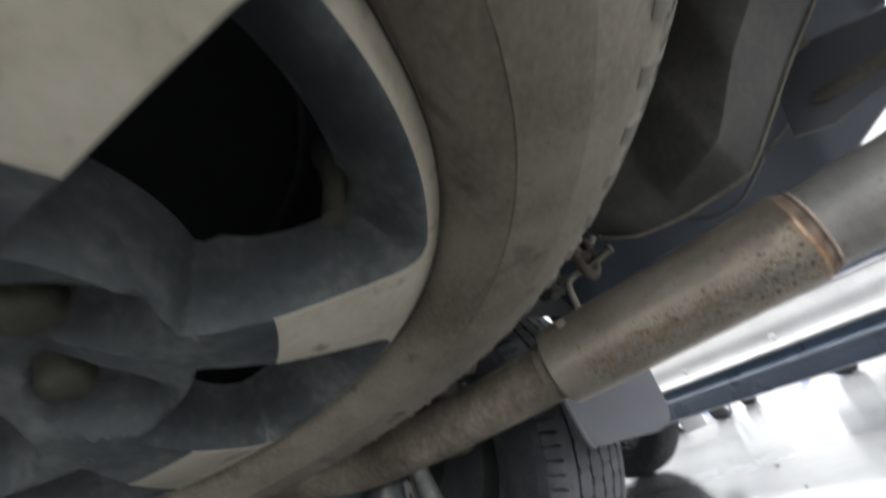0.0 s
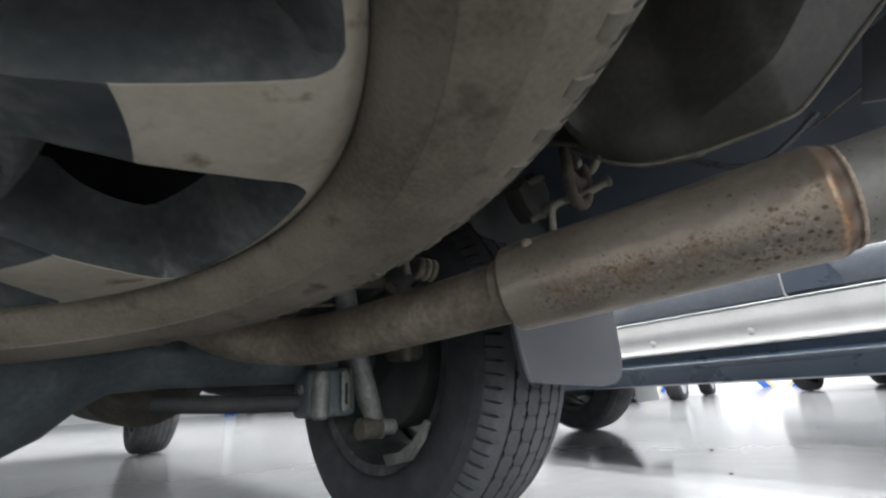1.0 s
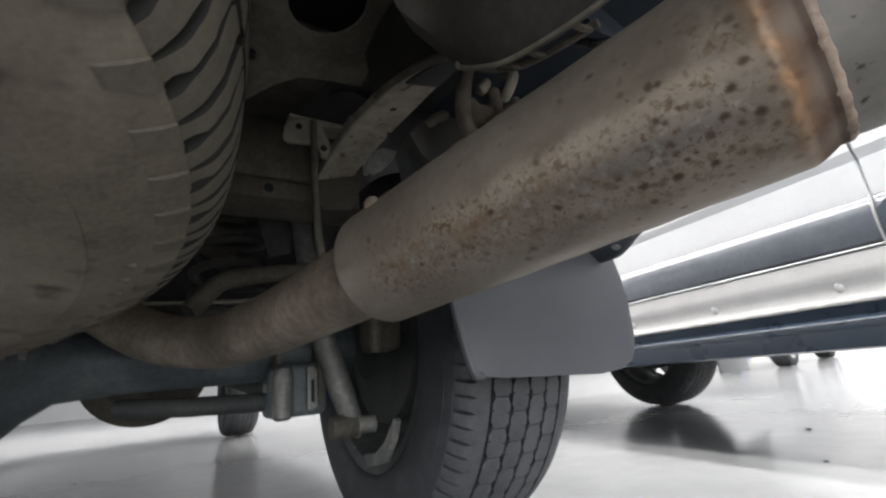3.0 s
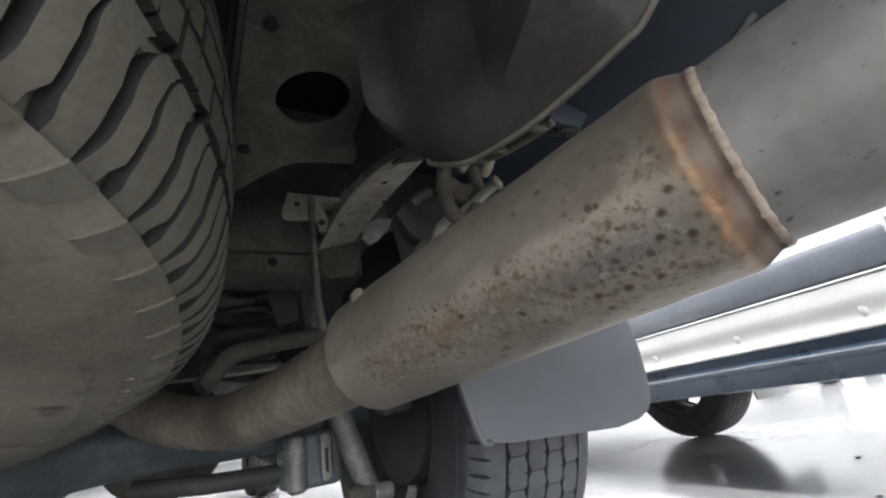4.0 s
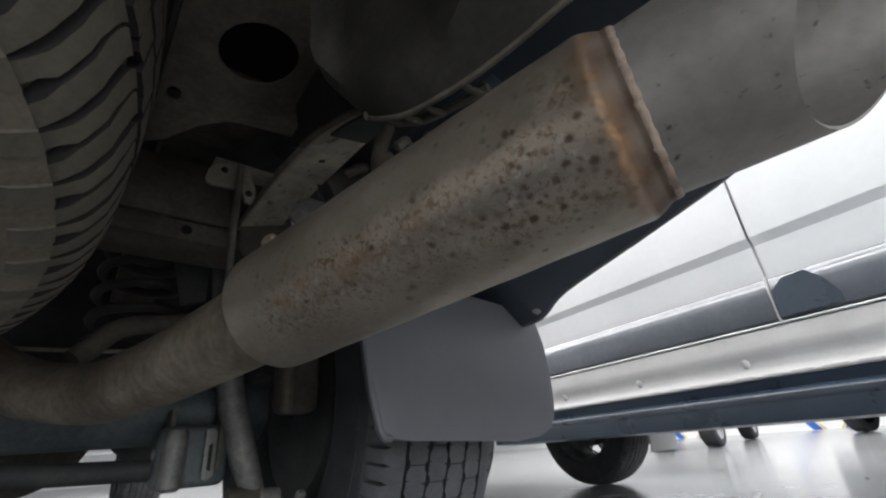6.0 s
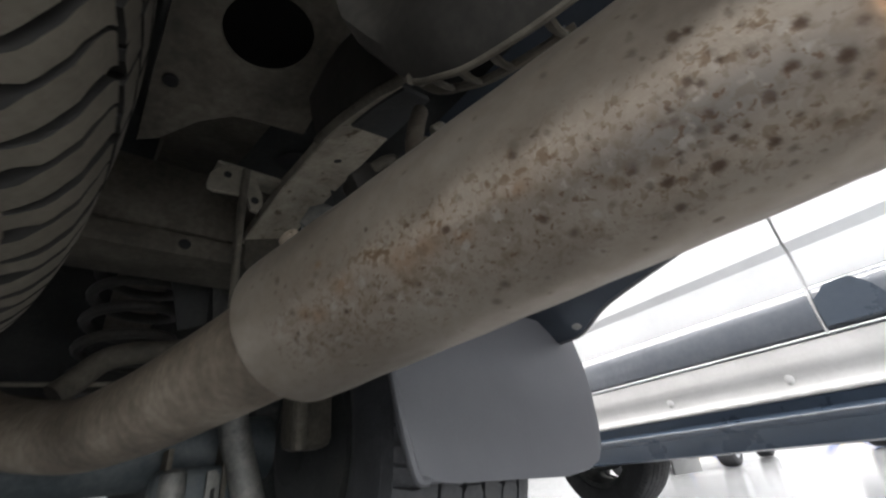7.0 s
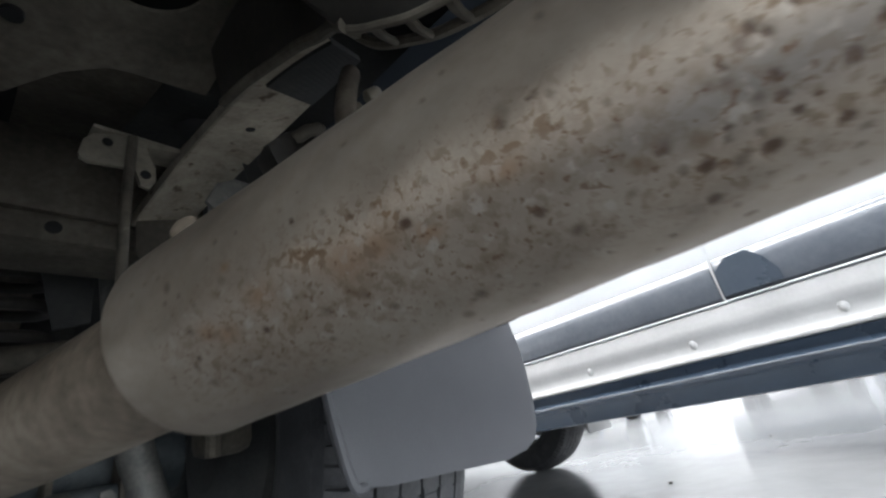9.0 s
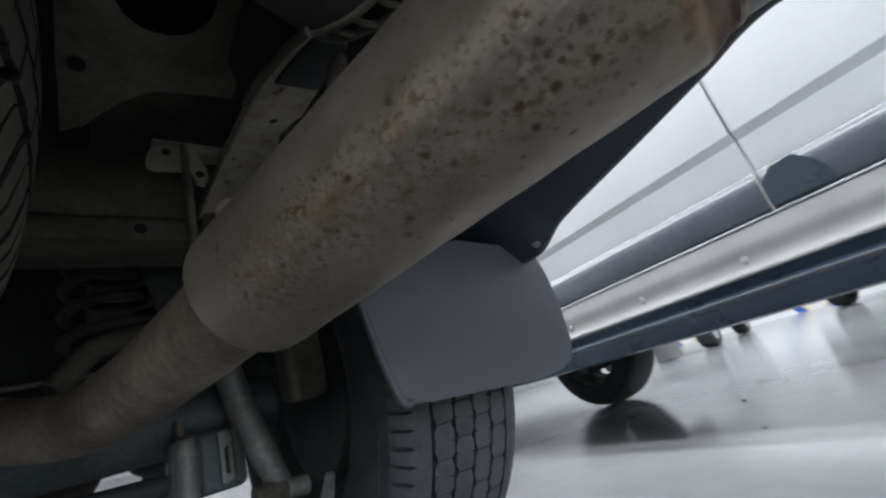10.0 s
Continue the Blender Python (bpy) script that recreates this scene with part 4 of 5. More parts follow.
# cross beam, bracket, strap and drop rod above the pipe
beam = part("cross_beam", box(0.20, 0.608, 0.705, 0.80, 0.548, 0.645, 0.008), CHASSIS, suv, "dusty steel cross beam")
part("beam_lip", slab([(0.20, 0.700), (0.60, 0.700), (0.612, 0.712), (0.612, 0.79), (0.20, 0.79)], 0.03, lambda u, v, w: (u, v + 0.004, 0.516 + w), bevel=0.004), CHASSIS, beam)
# the hole's shade as a black disc
part("beam_hole_shade", lathe([(0.0, 0.0), (0.007, 0.0), (0.007, 0.003)], 20), BLACK, beam, m=axis_frame((0.47, 0.7036, 0.531), (0, 1, 0)))
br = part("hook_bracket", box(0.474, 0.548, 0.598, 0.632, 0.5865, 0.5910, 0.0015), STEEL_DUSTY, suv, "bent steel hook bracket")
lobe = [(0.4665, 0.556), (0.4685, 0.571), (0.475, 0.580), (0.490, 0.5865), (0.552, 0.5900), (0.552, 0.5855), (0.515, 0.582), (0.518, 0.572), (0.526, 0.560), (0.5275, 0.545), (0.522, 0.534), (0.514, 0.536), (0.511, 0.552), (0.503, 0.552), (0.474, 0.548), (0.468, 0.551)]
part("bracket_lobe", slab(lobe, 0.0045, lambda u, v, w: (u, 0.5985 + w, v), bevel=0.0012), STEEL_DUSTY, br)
# black disc painted in for the shade of the lobe's hole
part("lobe_hole_shade", lathe([(0, 0), (0.0042, 0), (0.0042, 0.003)], 16), BLACK, br, m=axis_frame((0.486, 0.5978, 0.574), (0, 1, 0)))
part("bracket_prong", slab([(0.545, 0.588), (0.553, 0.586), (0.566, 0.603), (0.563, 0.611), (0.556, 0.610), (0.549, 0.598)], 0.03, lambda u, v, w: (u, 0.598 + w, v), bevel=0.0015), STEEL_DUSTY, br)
# another black disc for a hole's shade
part("tab_hole_shade", lathe([(0, 0), (0.0045, 0), (0.0045, 0.003)], 16), BLACK, br, m=axis_frame((0.518, 0.5978, 0.549), (0, 1, 0)))

part("drop_rod", tube(smooth_path([(0.504, 0.594, 0.584), (0.504, 0.593, 0.50), (0.507, 0.593, 0.43), (0.511, 0.593, 0.398)], 5), [0.0043] * 10 + [0.0045, 0.005, 0.0055, 0.0055, 0.0055, 0.0055], 12), CHASSIS, suv, "thin steel drop rod")
left = smooth_path([(0.531, 0.325, 0.488), (0.530, 0.345, 0.497), (0.533, 0.38, 0.515), (0.534, 0.42, 0.528), (0.541, 0.50, 0.553), (0.547, 0.58, 0.574), (0.538, 0.67, 0.556), (0.534, 0.70, 0.545)], 5)
right = smooth_path([(0.596, 0.365, 0.548), (0.602, 0.395, 0.558), (0.604, 0.42, 0.563), (0.604, 0.45, 0.566), (0.605, 0.50, 0.571), (0.609, 0.59, 0.583), (0.599, 0.67, 0.571), (0.596, 0.70, 0.565)], 5)
bm = bmesh.new()
rows = []
for p, q in zip(left, right):
    out = Vector((0.2, 0.9, 0.35)).normalized() * 0.004
    lip = Vector((0.0, 0.012, 0.016))
    rows.append([bm.verts.new(v) for v in (p + lip, p + lip * 0.1, p.lerp(q, 0.03), p.lerp(q, 0.97), q + lip * 0.1, q + lip, q + lip + out, p + lip + out)])
for a_, b_ in zip(rows, rows[1:]):
    for k in range(8):
        j = (k + 1) % 8
        bm.faces.new((a_[k], a_[j], b_[j], b_[k]))
bm.faces.new(rows[0])
bm.faces.new(rows[-1])
strap = part("support_strap", bm, STRAP_STEEL, suv, "dusty pressed steel strap with a curled top", smooth=True, angle=30)
# thin dark sheet over the strap: an opening's shade put into colour
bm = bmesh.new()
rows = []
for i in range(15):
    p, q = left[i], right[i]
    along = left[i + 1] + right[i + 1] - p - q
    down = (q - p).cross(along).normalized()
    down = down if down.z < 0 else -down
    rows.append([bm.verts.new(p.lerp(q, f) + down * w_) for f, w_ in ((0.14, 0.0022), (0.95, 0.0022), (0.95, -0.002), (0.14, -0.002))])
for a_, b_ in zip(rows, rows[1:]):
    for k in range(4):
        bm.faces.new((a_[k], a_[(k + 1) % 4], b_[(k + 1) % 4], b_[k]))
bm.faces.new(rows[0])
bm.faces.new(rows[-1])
part("strap_opening_shade", bm, CHASSIS_DARK, strap, "dark sheet standing for the shaded opening in the strap", smooth=False)
for k, f in ((20, 0.5),):
    c_ = left[k].lerp(right[k], f)
    down = (right[k] - left[k]).cross(left[k + 1] + right[k + 1] - left[k] - right[k]).normalized()
    down = down if down.z < 0 else -down
    # hole in the strap drawn as shade: a black disc
    part("strap_hole_shade", lathe([(0, 0), (0.0042, 0), (0.0042, 0.003)], 16), BLACK, strap, m=axis_frame(c_ + down * 0.0012, -down))
part("strap_foot", slab([(0.536, 0.556), (0.556, 0.581), (0.604, 0.590), (0.606, 0.562), (0.602, 0.532), (0.589, 0.507), (0.546, 0.502), (0.537, 0.512)], 0.004, lambda u, v, w: (u, 0.692 + w, v), bevel=0.0012), CHASSIS, strap)
part("strap_bolt", tube([(0.603, 0.662, 0.556), (0.603, 0.662, 0.585)], 0.004, 12), RIM_SILVER, strap)

# black moulded panel beside the silencer, with a pale rolled lower edge
low = smooth_path([(0.495, 0.305, 0.475), (0.512, 0.289, 0.446), (0.517, 0.265, 0.429), (0.521, 0.245, 0.4215), (0.528, 0.210, 0.4175), (0.534, 0.182, 0.419), (0.538, 0.149, 0.4215), (0.542, 0.134, 0.428), (0.545, 0.104, 0.456), (0.546, 0.062, 0.495), (0.547, 0.016, 0.534)], 5)
bm = bmesh.new()
rows = []
for p in low:
    t = max(0.0, min(1.0, (0.31 - p.y) / 0.2))
    belly = 0.012 * t + 0.004
    d = max(0.0, min(1.0, (0.21 - p.y) / 0.12))
    fx, fz = 0.016 + 0.05 * d, 0.018 + 0.014 * d
    row = [(p.x + 0.012, p.z + 0.03), (p.x + 0.004, p.z + 0.004), (p.x, p.z), (p.x - 0.006, p.z + 0.004), (p.x - fx, p.z + fz), (p.x - fx - 0.004, p.z + fz + 0.012), (p.x - fx - 0.006, p.z + 0.12), (p.x - 0.005 - belly * 1.4, 0.68), (p.x, 0.75)]
    rows.append([bm.verts.new((x, p.y, z)) for x, z in row])
for a_, b_ in zip(rows, rows[1:]):
    for k in range(len(a_) - 1):
        bm.faces.new((a_[k], a_[k + 1], b_[k + 1], b_[k]))
bm.faces.new(rows[0])
bm.faces.new(rows[-1])
shield = part("side_panel", bm, PANEL, suv, "black moulded panel with a pale lower edge", angle=28)
part("panel_edge", tube([p + Vector((-0.001, 0, -0.001)) for p in low[6:]], 0.0019, 8), CHASSIS, shield)

for k in (4, 8, 12, 16, 20):
    p = low[k]
    part("edge_rib", tube([p + Vector((0.0, 0.0, 0.003)), p + Vector((0.010, 0.002, 0.004)), p + Vector((0.020, 0.003, 0.008))], 0.0038, 8, flat=0.5), CHASSIS, shield)
part("edge_strip", tube([p + Vector((0.020, 0.003, 0.008)) for p in low[3:22]], 0.0028, 8), CHASSIS, shield)
flange = smooth_path([(0.512, 0.285, 0.443), (0.522, 0.305, 0.470), (0.528, 0.325, 0.486), (0.528, 0.345, 0.497), (0.531, 0.38, 0.515), (0.530, 0.42, 0.528), (0.532, 0.46, 0.541)], 6)
part("panel_flange", tube(flange, 0.0036, 10), CHASSIS, shield)
bm = bmesh.new()
rows = [[bm.verts.new(p + Vector(o)) for o in ((0.0, 0, 0.001), (-0.006, 0.0, 0.025), (-0.010, 0.0, 0.05), (-0.008, 0.0, 0.08), (-0.004, 0, 0.08), (-0.006, 0, 0.05), (-0.002, 0, 0.027), (0.003, 0, 0.004))] for p in flange]
for a_, b_ in zip(rows, rows[1:]):
    for k in range(8):
        bm.faces.new((a_[k], a_[(k + 1) % 8], b_[(k + 1) % 8], b_[k]))
bm.faces.new(rows[0])
bm.faces.new(rows[-1])
part("panel_apron", bm, PANEL, shield)

# rear axle with its round housing
ax = [(-0.70, 0.955, 0.33), (-0.34, 0.955, 0.33), (-0.27, 0.955, 0.325), (-0.20, 0.955, 0.315), (-0.12, 0.955, 0.31), (0.02, 0.955, 0.31), (0.06, 0.955, 0.31), (0.10, 0.955, 0.311), (0.13, 0.955, 0.311), (0.16, 0.955, 0.312), (0.19, 0.955, 0.314), (0.225, 0.955, 0.317), (0.30, 0.955, 0.319), (0.45, 0.955, 0.318), (0.67, 0.955, 0.318)]
axle = part("axle_housing", tube(ax, [0.05, 0.052, 0.075, 0.125, 0.168, 0.17, 0.156, 0.138, 0.122, 0.104, 0.075, 0.056, 0.052, 0.050, 0.048], 40), AXLE, suv, "black rear axle with a bulging differential housing")
part("differential_cover", lathe([(0.0, -0.085), (0.05, -0.083), (0.10, -0.068), (0.13, -0.04), (0.145, 0.0)], 40), AXLE, axle, m=axis_frame((-0.05, 0.84, 0.31), (0, 1, 0)))
part("brake_pipe", tube(smooth_path([(0.02, 0.80, 0.46), (0.2, 0.89, 0.405), (0.42, 0.895, 0.40), (0.6, 0.90, 0.42)], 5), 0.003, 8), STEEL_DUSTY, axle)
part("clip", box(0.165, 0.205, 0.885, 0.895, 0.32, 0.33, 0.002), ALLOY_CAST, axle)
cheek = [(0.868, 0.315), (0.868, 0.235), (0.874, 0.205), (0.95, 0.215), (0.96, 0.315)]
bx = part("arm_bracket", slab(cheek, 0.007, lambda u, v, w: (0.517 + w, u, v), bevel=0.0015), CHASSIS, suv, "worn steel link bracket on the axle")
part("bracket_cheek", slab(cheek, 0.007, lambda u, v, w: (0.586 + w, u, v + 0.006), bevel=0.0015), CHASSIS, bx)
part("bracket_web", box(0.518, 0.592, 0.945, 0.951, 0.215, 0.315, 0.001), CHASSIS_DARK, bx)
part("bracket_bush", tube([(0.526, 0.905, 0.255), (0.584, 0.905, 0.255)], 0.024, 24), CHASSIS_DARK, bx)
part("bracket_bolt", tube([(0.505, 0.905, 0.255), (0.604, 0.905, 0.255)], 0.008, 6), ALLOY_CAST, bx)
part("bracket_core", box(0.508, 0.604, 0.872, 0.944, 0.206, 0.292, 0.012, segs=3), AXLE, bx, "dark cast bracket body")
post_ = [(0.528, 0.871, z) for z in (0.203, 0.208, 0.245, 0.284, 0.290)]
part("bracket_post", tube(post_, [0.010, 0.0155, 0.0165, 0.0155, 0.010], 20), LINK_STEEL, bx, "scuffed grey rounded post")
bm = slab([(0.566, 0.284), (0.566, 0.216), (0.573, 0.212), (0.583, 0.220), (0.583, 0.278), (0.576, 0.286)], 0.006, lambda u, v, w: (u, 0.862 + w, v), bevel=0.002)
flange_ = part("bracket_flange", bm, LINK_STEEL, bx, "scuffed grey slotted flange")
# black slip that stands for the shade in the slot
part("flange_slot_shade", slab([(0.572, 0.262), (0.572, 0.228), (0.577, 0.226), (0.577, 0.264)], 0.002, lambda u, v, w: (u, 0.8605 + w, v)), BLACK, flange_)
part("lateral_rod", tube([(0.30, 1.02, 0.246), (0.40, 0.97, 0.238), (0.52, 0.92, 0.234)], 0.0155, 16), CHASSIS_DARK, suv)
part("trailing_arm", tube([(0.55, 0.92, 0.25), (0.53, 1.5, 0.30), (0.52, 1.9, 0.36)], 0.028, 16), CHASSIS_DARK, suv)
shock = part("shock_absorber", tube([(0.648, 0.872, 0.185), (0.628, 0.87, 0.235), (0.60, 0.87, 0.32), (0.58, 0.875, 0.42), (0.56, 0.88, 0.56)], [0.016, 0.021, 0.021, 0.021, 0.018], 24), LINK_STEEL, suv, "dull metal shock absorber")
part("shock_eye", tube([(0.606, 0.868, 0.181), (0.650, 0.868, 0.181)], 0.019, 24), CHASSIS, shock)
part("shock_bolt", tube([(0.650, 0.868, 0.181), (0.655, 0.868, 0.181), (0.6555, 0.868, 0.181), (0.684, 0.868, 0.179)], [0.021, 0.021, 0.015, 0.0145], 20), LINK_STEEL, shock, "worn round bolt end")
spring = smooth_path([(0.450 + 0.058 * cos(2 * pi * k / 8), 0.955 + 0.058 * sin(2 * pi * k / 8), 0.40 + 0.042 * k / 8) for k in range(8 * 6)], 3)
part("coil_spring", tube(spring, 0.0080, 10), PANEL, suv, "dusty coil spring")
part("spring_plate", slab([(0.46, 0.62), (0.53, 0.62), (0.535, 0.48), (0.50, 0.47)], 0.006, lambda u, v, w: (u, 0.85 + w, v), bevel=0.001), CHASSIS_DARK, suv)
part("stabiliser_bar", tube(smooth_path([(0.385, 0.845, 0.376), (0.40, 0.85, 0.392), (0.43, 0.853, 0.425), (0.489, 0.856, 0.440), (0.57, 0.86, 0.452), (0.66, 0.87, 0.47)], 6), 0.0145, 16), CHASSIS, suv, "bent stabiliser bar")
part("front_silencer", tube([(0.33, 1.24, 0.33), (0.33, 1.27, 0.33), (0.33, 1.9, 0.345), (0.33, 1.93, 0.345)], [0.09, 0.125, 0.125, 0.09], 40), CHASSIS, suv, "rust-brown middle silencer")
part("fuel_tank", box(-0.62, -0.12, 1.4, 2.5, 0.33, 0.6, 0.05), PLASTIC_DARK, suv)
part("gearbox", box(-0.14, 0.14, 2.0, 3.6, 0.32, 0.6, 0.06), CHASSIS_DARK, suv)
part("frame_rail", tube([(-0.467, -0.05, 0.66), (-0.467, 0.6, 0.69), (-0.47, 0.95, 0.76), (-0.47, 2.0, 0.6), (-0.47, 4.2, 0.58)], 0.07, 4), CHASSIS_DARK, suv, smooth=False)

# mud flap behind the rear wheel
flap_out = [(0.633, 0.40), (0.637, 0.35), (0.646, 0.29), (0.655, 0.252), (0.664, 0.243), (0.70, 0.239), (0.80, 0.234), (0.88, 0.230), (0.93, 0.234), (0.957, 0.243), (0.972, 0.26), (0.979, 0.285), (0.980, 0.33), (0.975, 0.37), (0.963, 0.41), (0.955, 0.42), (0.80, 0.43)]
bm = slab(flap_out, 0.007, lambda u, v, w: (u, 0.515 + w + 0.09 * max(0, (u - 0.85)) ** 1.3 - 0.02 * max(0, (0.30 - v)), v), bevel=0.002)
flap = part("mud_flap", bm, PLASTIC_GREY, suv, "grey moulded plastic mud flap")
part("flap_rib", tube(smooth_path([(0.637, 0.514, 0.36), (0.643, 0.512, 0.31), (0.657, 0.511, 0.25), (0.67, 0.511, 0.243)], 4), 0.0045, 8), PLASTIC_GREY, flap, "scuffed pale flap edge")

# bumper side and its inner liner, down to the flap
bm = bmesh.new()
rows = []
edge = smooth_path([(0.93, y, z) for y, z in ((-0.06, 0.565), (-0.01, 0.538), (0.031, 0.515), (0.072, 0.494), (0.10, 0.4955), (0.13, 0.501), (0.165, 0.496), (0.205, 0.483), (0.31, 0.456), (0.43, 0.426), (0.472, 0.403), (0.50, 0.396), (0.60, 0.396))], 4)
for p in edge:
    row = [(0.70, 0.66), (0.78, 0.60), (0.86, p.z + 0.045), (0.91, p.z + 0.012), (0.925, p.z), (0.935, p.z + 0.004), (0.945, p.z + 0.05), (0.95, 0.8), (0.94, 1.0)]
    rows.append([bm.verts.new((x, p.y, z)) for x, z in row])
for a, b in zip(rows, rows[1:]):
    for k in range(len(a) - 1):
        bm.faces.new((a[k], a[k + 1], b[k + 1], b[k]))
trim = [p + Vector((0.001, 0, 0.001)) for p in edge]
bumper = part("rear_bumper", bm, PLASTIC_DARK, suv, "black plastic bumper corner and liner")
part("bumper_trim", tube(trim, 0.0032, 8), PLASTIC_GREY, bumper)
part("bumper_bolt", lathe([(0, -0.004), (0.007, -0.003), (0.009, 0)], 16), ALLOY_CAST, bumper, m=axis_frame((0.918, 0.478, 0.41), (0.6, 0.4, 0.6)))
for y0, w in ((0.53, 0.03), (0.58, 0.025)):
    part("liner_clip", box(0.84, 0.85 + w, y0, y0 + 0.02, 0.385, 0.43, 0.004), CHASSIS, bumper)
part("bumper_stay", slab([(0.0, 0.0), (0.10, 0.02), (0.12, 0.20), (0.02, 0.20)], 0.012, lambda u, v, w: (0.66 + u * 0.5, 0.08 - u * 0.6 + w, 0.56 + v), bevel=0.003), CHASSIS, suv)
part("wire", tube(smooth_path([(0.845, 0.142, 0.540), (0.80, 0.108, 0.536), (0.749, 0.077, 0.531)], 5), 0.0016, 8), STEEL_DUSTY, suv, "thin bright wire")
hose = smooth_path([(0.575, 0.24, 0.450), (0.587, 0.224, 0.438), (0.600, 0.205, 0.428), (0.617, 0.188, 0.426), (0.632, 0.165, 0.436), (0.655, 0.13, 0.47)], 18)
part("corrugated_hose", tube(hose, [0.0026 + 0.0008 * (k % 2) for k in range(len(hose))], 10), CHASSIS_DARK, suv)
stay = part("bumper_bracket", slab([(0.06, 0.50), (0.04, 0.575), (-0.01, 0.60), (-0.10, 0.565), (-0.11, 0.50), (-0.03, 0.497), (0.02, 0.485)], 0.006, lambda u, v, w: (0.735 + w, u + 0.035, v), bevel=0.002), PLASTIC_GREY, suv, "grey slotted bumper bracket")
part("bracket_slot", slab([(0.024, 0.524), (0.018, 0.534), (-0.06, 0.528), (-0.07, 0.518), (-0.06, 0.510), (0.014, 0.514)], 0.004, lambda u, v, w: (0.7335 - w, u + 0.035, v), bevel=0.001), CHASSIS, stay)

# rear wheel-arch liner
bm = bmesh.new()
rows = []
for k in range(25):
    a_ = radians(168 - 180 * k / 24)
    rows.append([bm.verts.new((x, 0.985 + r * cos(a_), 0.37 + r * sin(a_))) for x, r in ((0.985, 0.455), (0.84, 0.46), (0.70, 0.455), (0.66, 0.45), (0.60, 0.46))])
for a_, b_ in zip(rows, rows[1:]):
    for k in range(4):
        bm.faces.new((a_[k], a_[k + 1], b_[k + 1], b_[k]))
part("arch_liner", bm, CHASSIS_DARK, suv, "black wheel-arch liner")

# body shell over it all
bm = box(-0.93, 0.93, -0.15, 5.3, 0.80, 1.05, 0.06)
for x0, x1, y0, y1 in ((-0.90, 0.90, 1.45, 3.2),):
    box(x0, x1, y0, y1, 0.50, 0.81, 0.04, bm)
part("underbody", bm, CHASSIS_DARK, suv, "black underbody pan")
shell = part("body_shell", box(-0.95, 0.95, -0.18, 5.32, 0.98, 1.25, 0.09, segs=4), WHITE_PAINT, suv, "white painted body")
part("cabin", tapered((-0.86, 0.86, -0.12, 3.35), (-0.68, 0.68, 0.1, 2.35), 1.2, 1.83, 0.09), GLASS_DARK, shell)
part("roof", tapered((-0.70, 0.70, 0.06, 2.42), (-0.62, 0.62, 0.16, 2.25), 1.79, 1.87, 0.03), WHITE_PAINT, shell)
for sy in (-1, 1):
    part("side_skirt", box(sy * 0.85 - 0.08, sy * 0.85 + 0.08, 1.45, 3.2, 0.36, 0.9, 0.03), WHITE_PAINT, shell)
part("front_bumper", box(-0.93, 0.93, 4.88, 5.35, 0.42, 1.0, 0.1, segs=4), WHITE_PAINT, shell)
part("rear_beam", box(-0.6, 0.46, -0.16, -0.05, 0.60, 0.75, 0.02), CHASSIS_DARK, suv)
part("bumper_skin", box(-0.95, 0.95, -0.28, -0.18, 0.52, 0.99, 0.04), PLASTIC_DARK, suv)

# wheels on the axles
def road_wheel(owner, place, side, near, name="wheel", hub=0.16):
    m = axis_frame(place, (-side, 0, 0), (0, 0, 1))
    w = part(name, rim_barrel(), RIM_DARK, owner, "dark alloy wheel", m)
    part("rim", spoked_rim(), [RIM_SILVER, RIM_DARK, BLACK], w)
    tyre(w, RUBBER, "road", 7.2, near, label="black all-terrain road tyre")
    part("brake_drum", lathe([(0.0, 0.115), (0.07, 0.115), (0.09, 0.10), (hub, 0.085), (hub + 0.005, 0.06), (hub, 0.0), (0.0, -0.01)], 48), CHASSIS_DARK, w)
    return w


road_wheel(suv, (0.843, 0.998, 0.3266), 1, (-100, 60), "rear_wheel")
part("brake_caliper", box(0.655, 0.72, 0.80, 0.86, 0.30, 0.45, 0.015), CHASSIS, suv)
part("brake_hose", tube(smooth_path([(0.66, 0.79, 0.30), (0.655, 0.775, 0.35), (0.66, 0.79, 0.40), (0.65, 0.83, 0.45)], 5), 0.010, 10), CHASSIS, suv)
part("backing_plate", slab([(0.885, 0.118), (0.83, 0.122), (0.79, 0.142), (0.755, 0.180), (0.748, 0.176), (0.765, 0.145), (0.80, 0.112), (0.87, 0.098)], 0.012, lambda u, v, w: (0.668 + w, u, v + 0.012), bevel=0.002), LINK_STEEL, suv)


def plain_wheel(owner, place, side, name="wheel"):
    m = axis_frame(place, (-side, 0, 0), (0, 0, 1))
    w = part(name, rim_barrel(), RIM_DARK, owner, "alloy wheel", m)
    part("rim", spoked_rim(), [RIM_SILVER, RIM_DARK, BLACK], w)
    tyre(w, RUBBER, "road", 7.2, None)
    part("brake_drum", lathe([(0.0, 0.09), (0.16, 0.085), (0.16, 0.0), (0.0, -0.01)], 48), CHASSIS_DARK, w)
    return w


plain_wheel(suv, (0.92, 4.36, 0.3266), 1, "front_wheel")
plain_wheel(suv, (-0.92, 4.36, 0.3266), -1, "front_wheel")
plain_wheel(suv, (-0.843, 0.998, 0.3266), -1, "rear_wheel")

# ---- spare wheel slung under the tail ----
SP_N = Vector((-0.0263, 0.165, 1.0)).normalized()
turn = Matrix.Translation((0, 0, RAISE)) @ Matrix.Rotation(radians(SUV_TURN), 4, "Z")
SPARE = turn @ axis_frame(Vector((0.001, 0.3775, 0.352)) + 0.118 * SP_N, SP_N, (0, 1, 0))
spare = thing("spare_wheel", SPARE, "dusty alloy spare wheel slung face down under an SUV", "spare wheel")
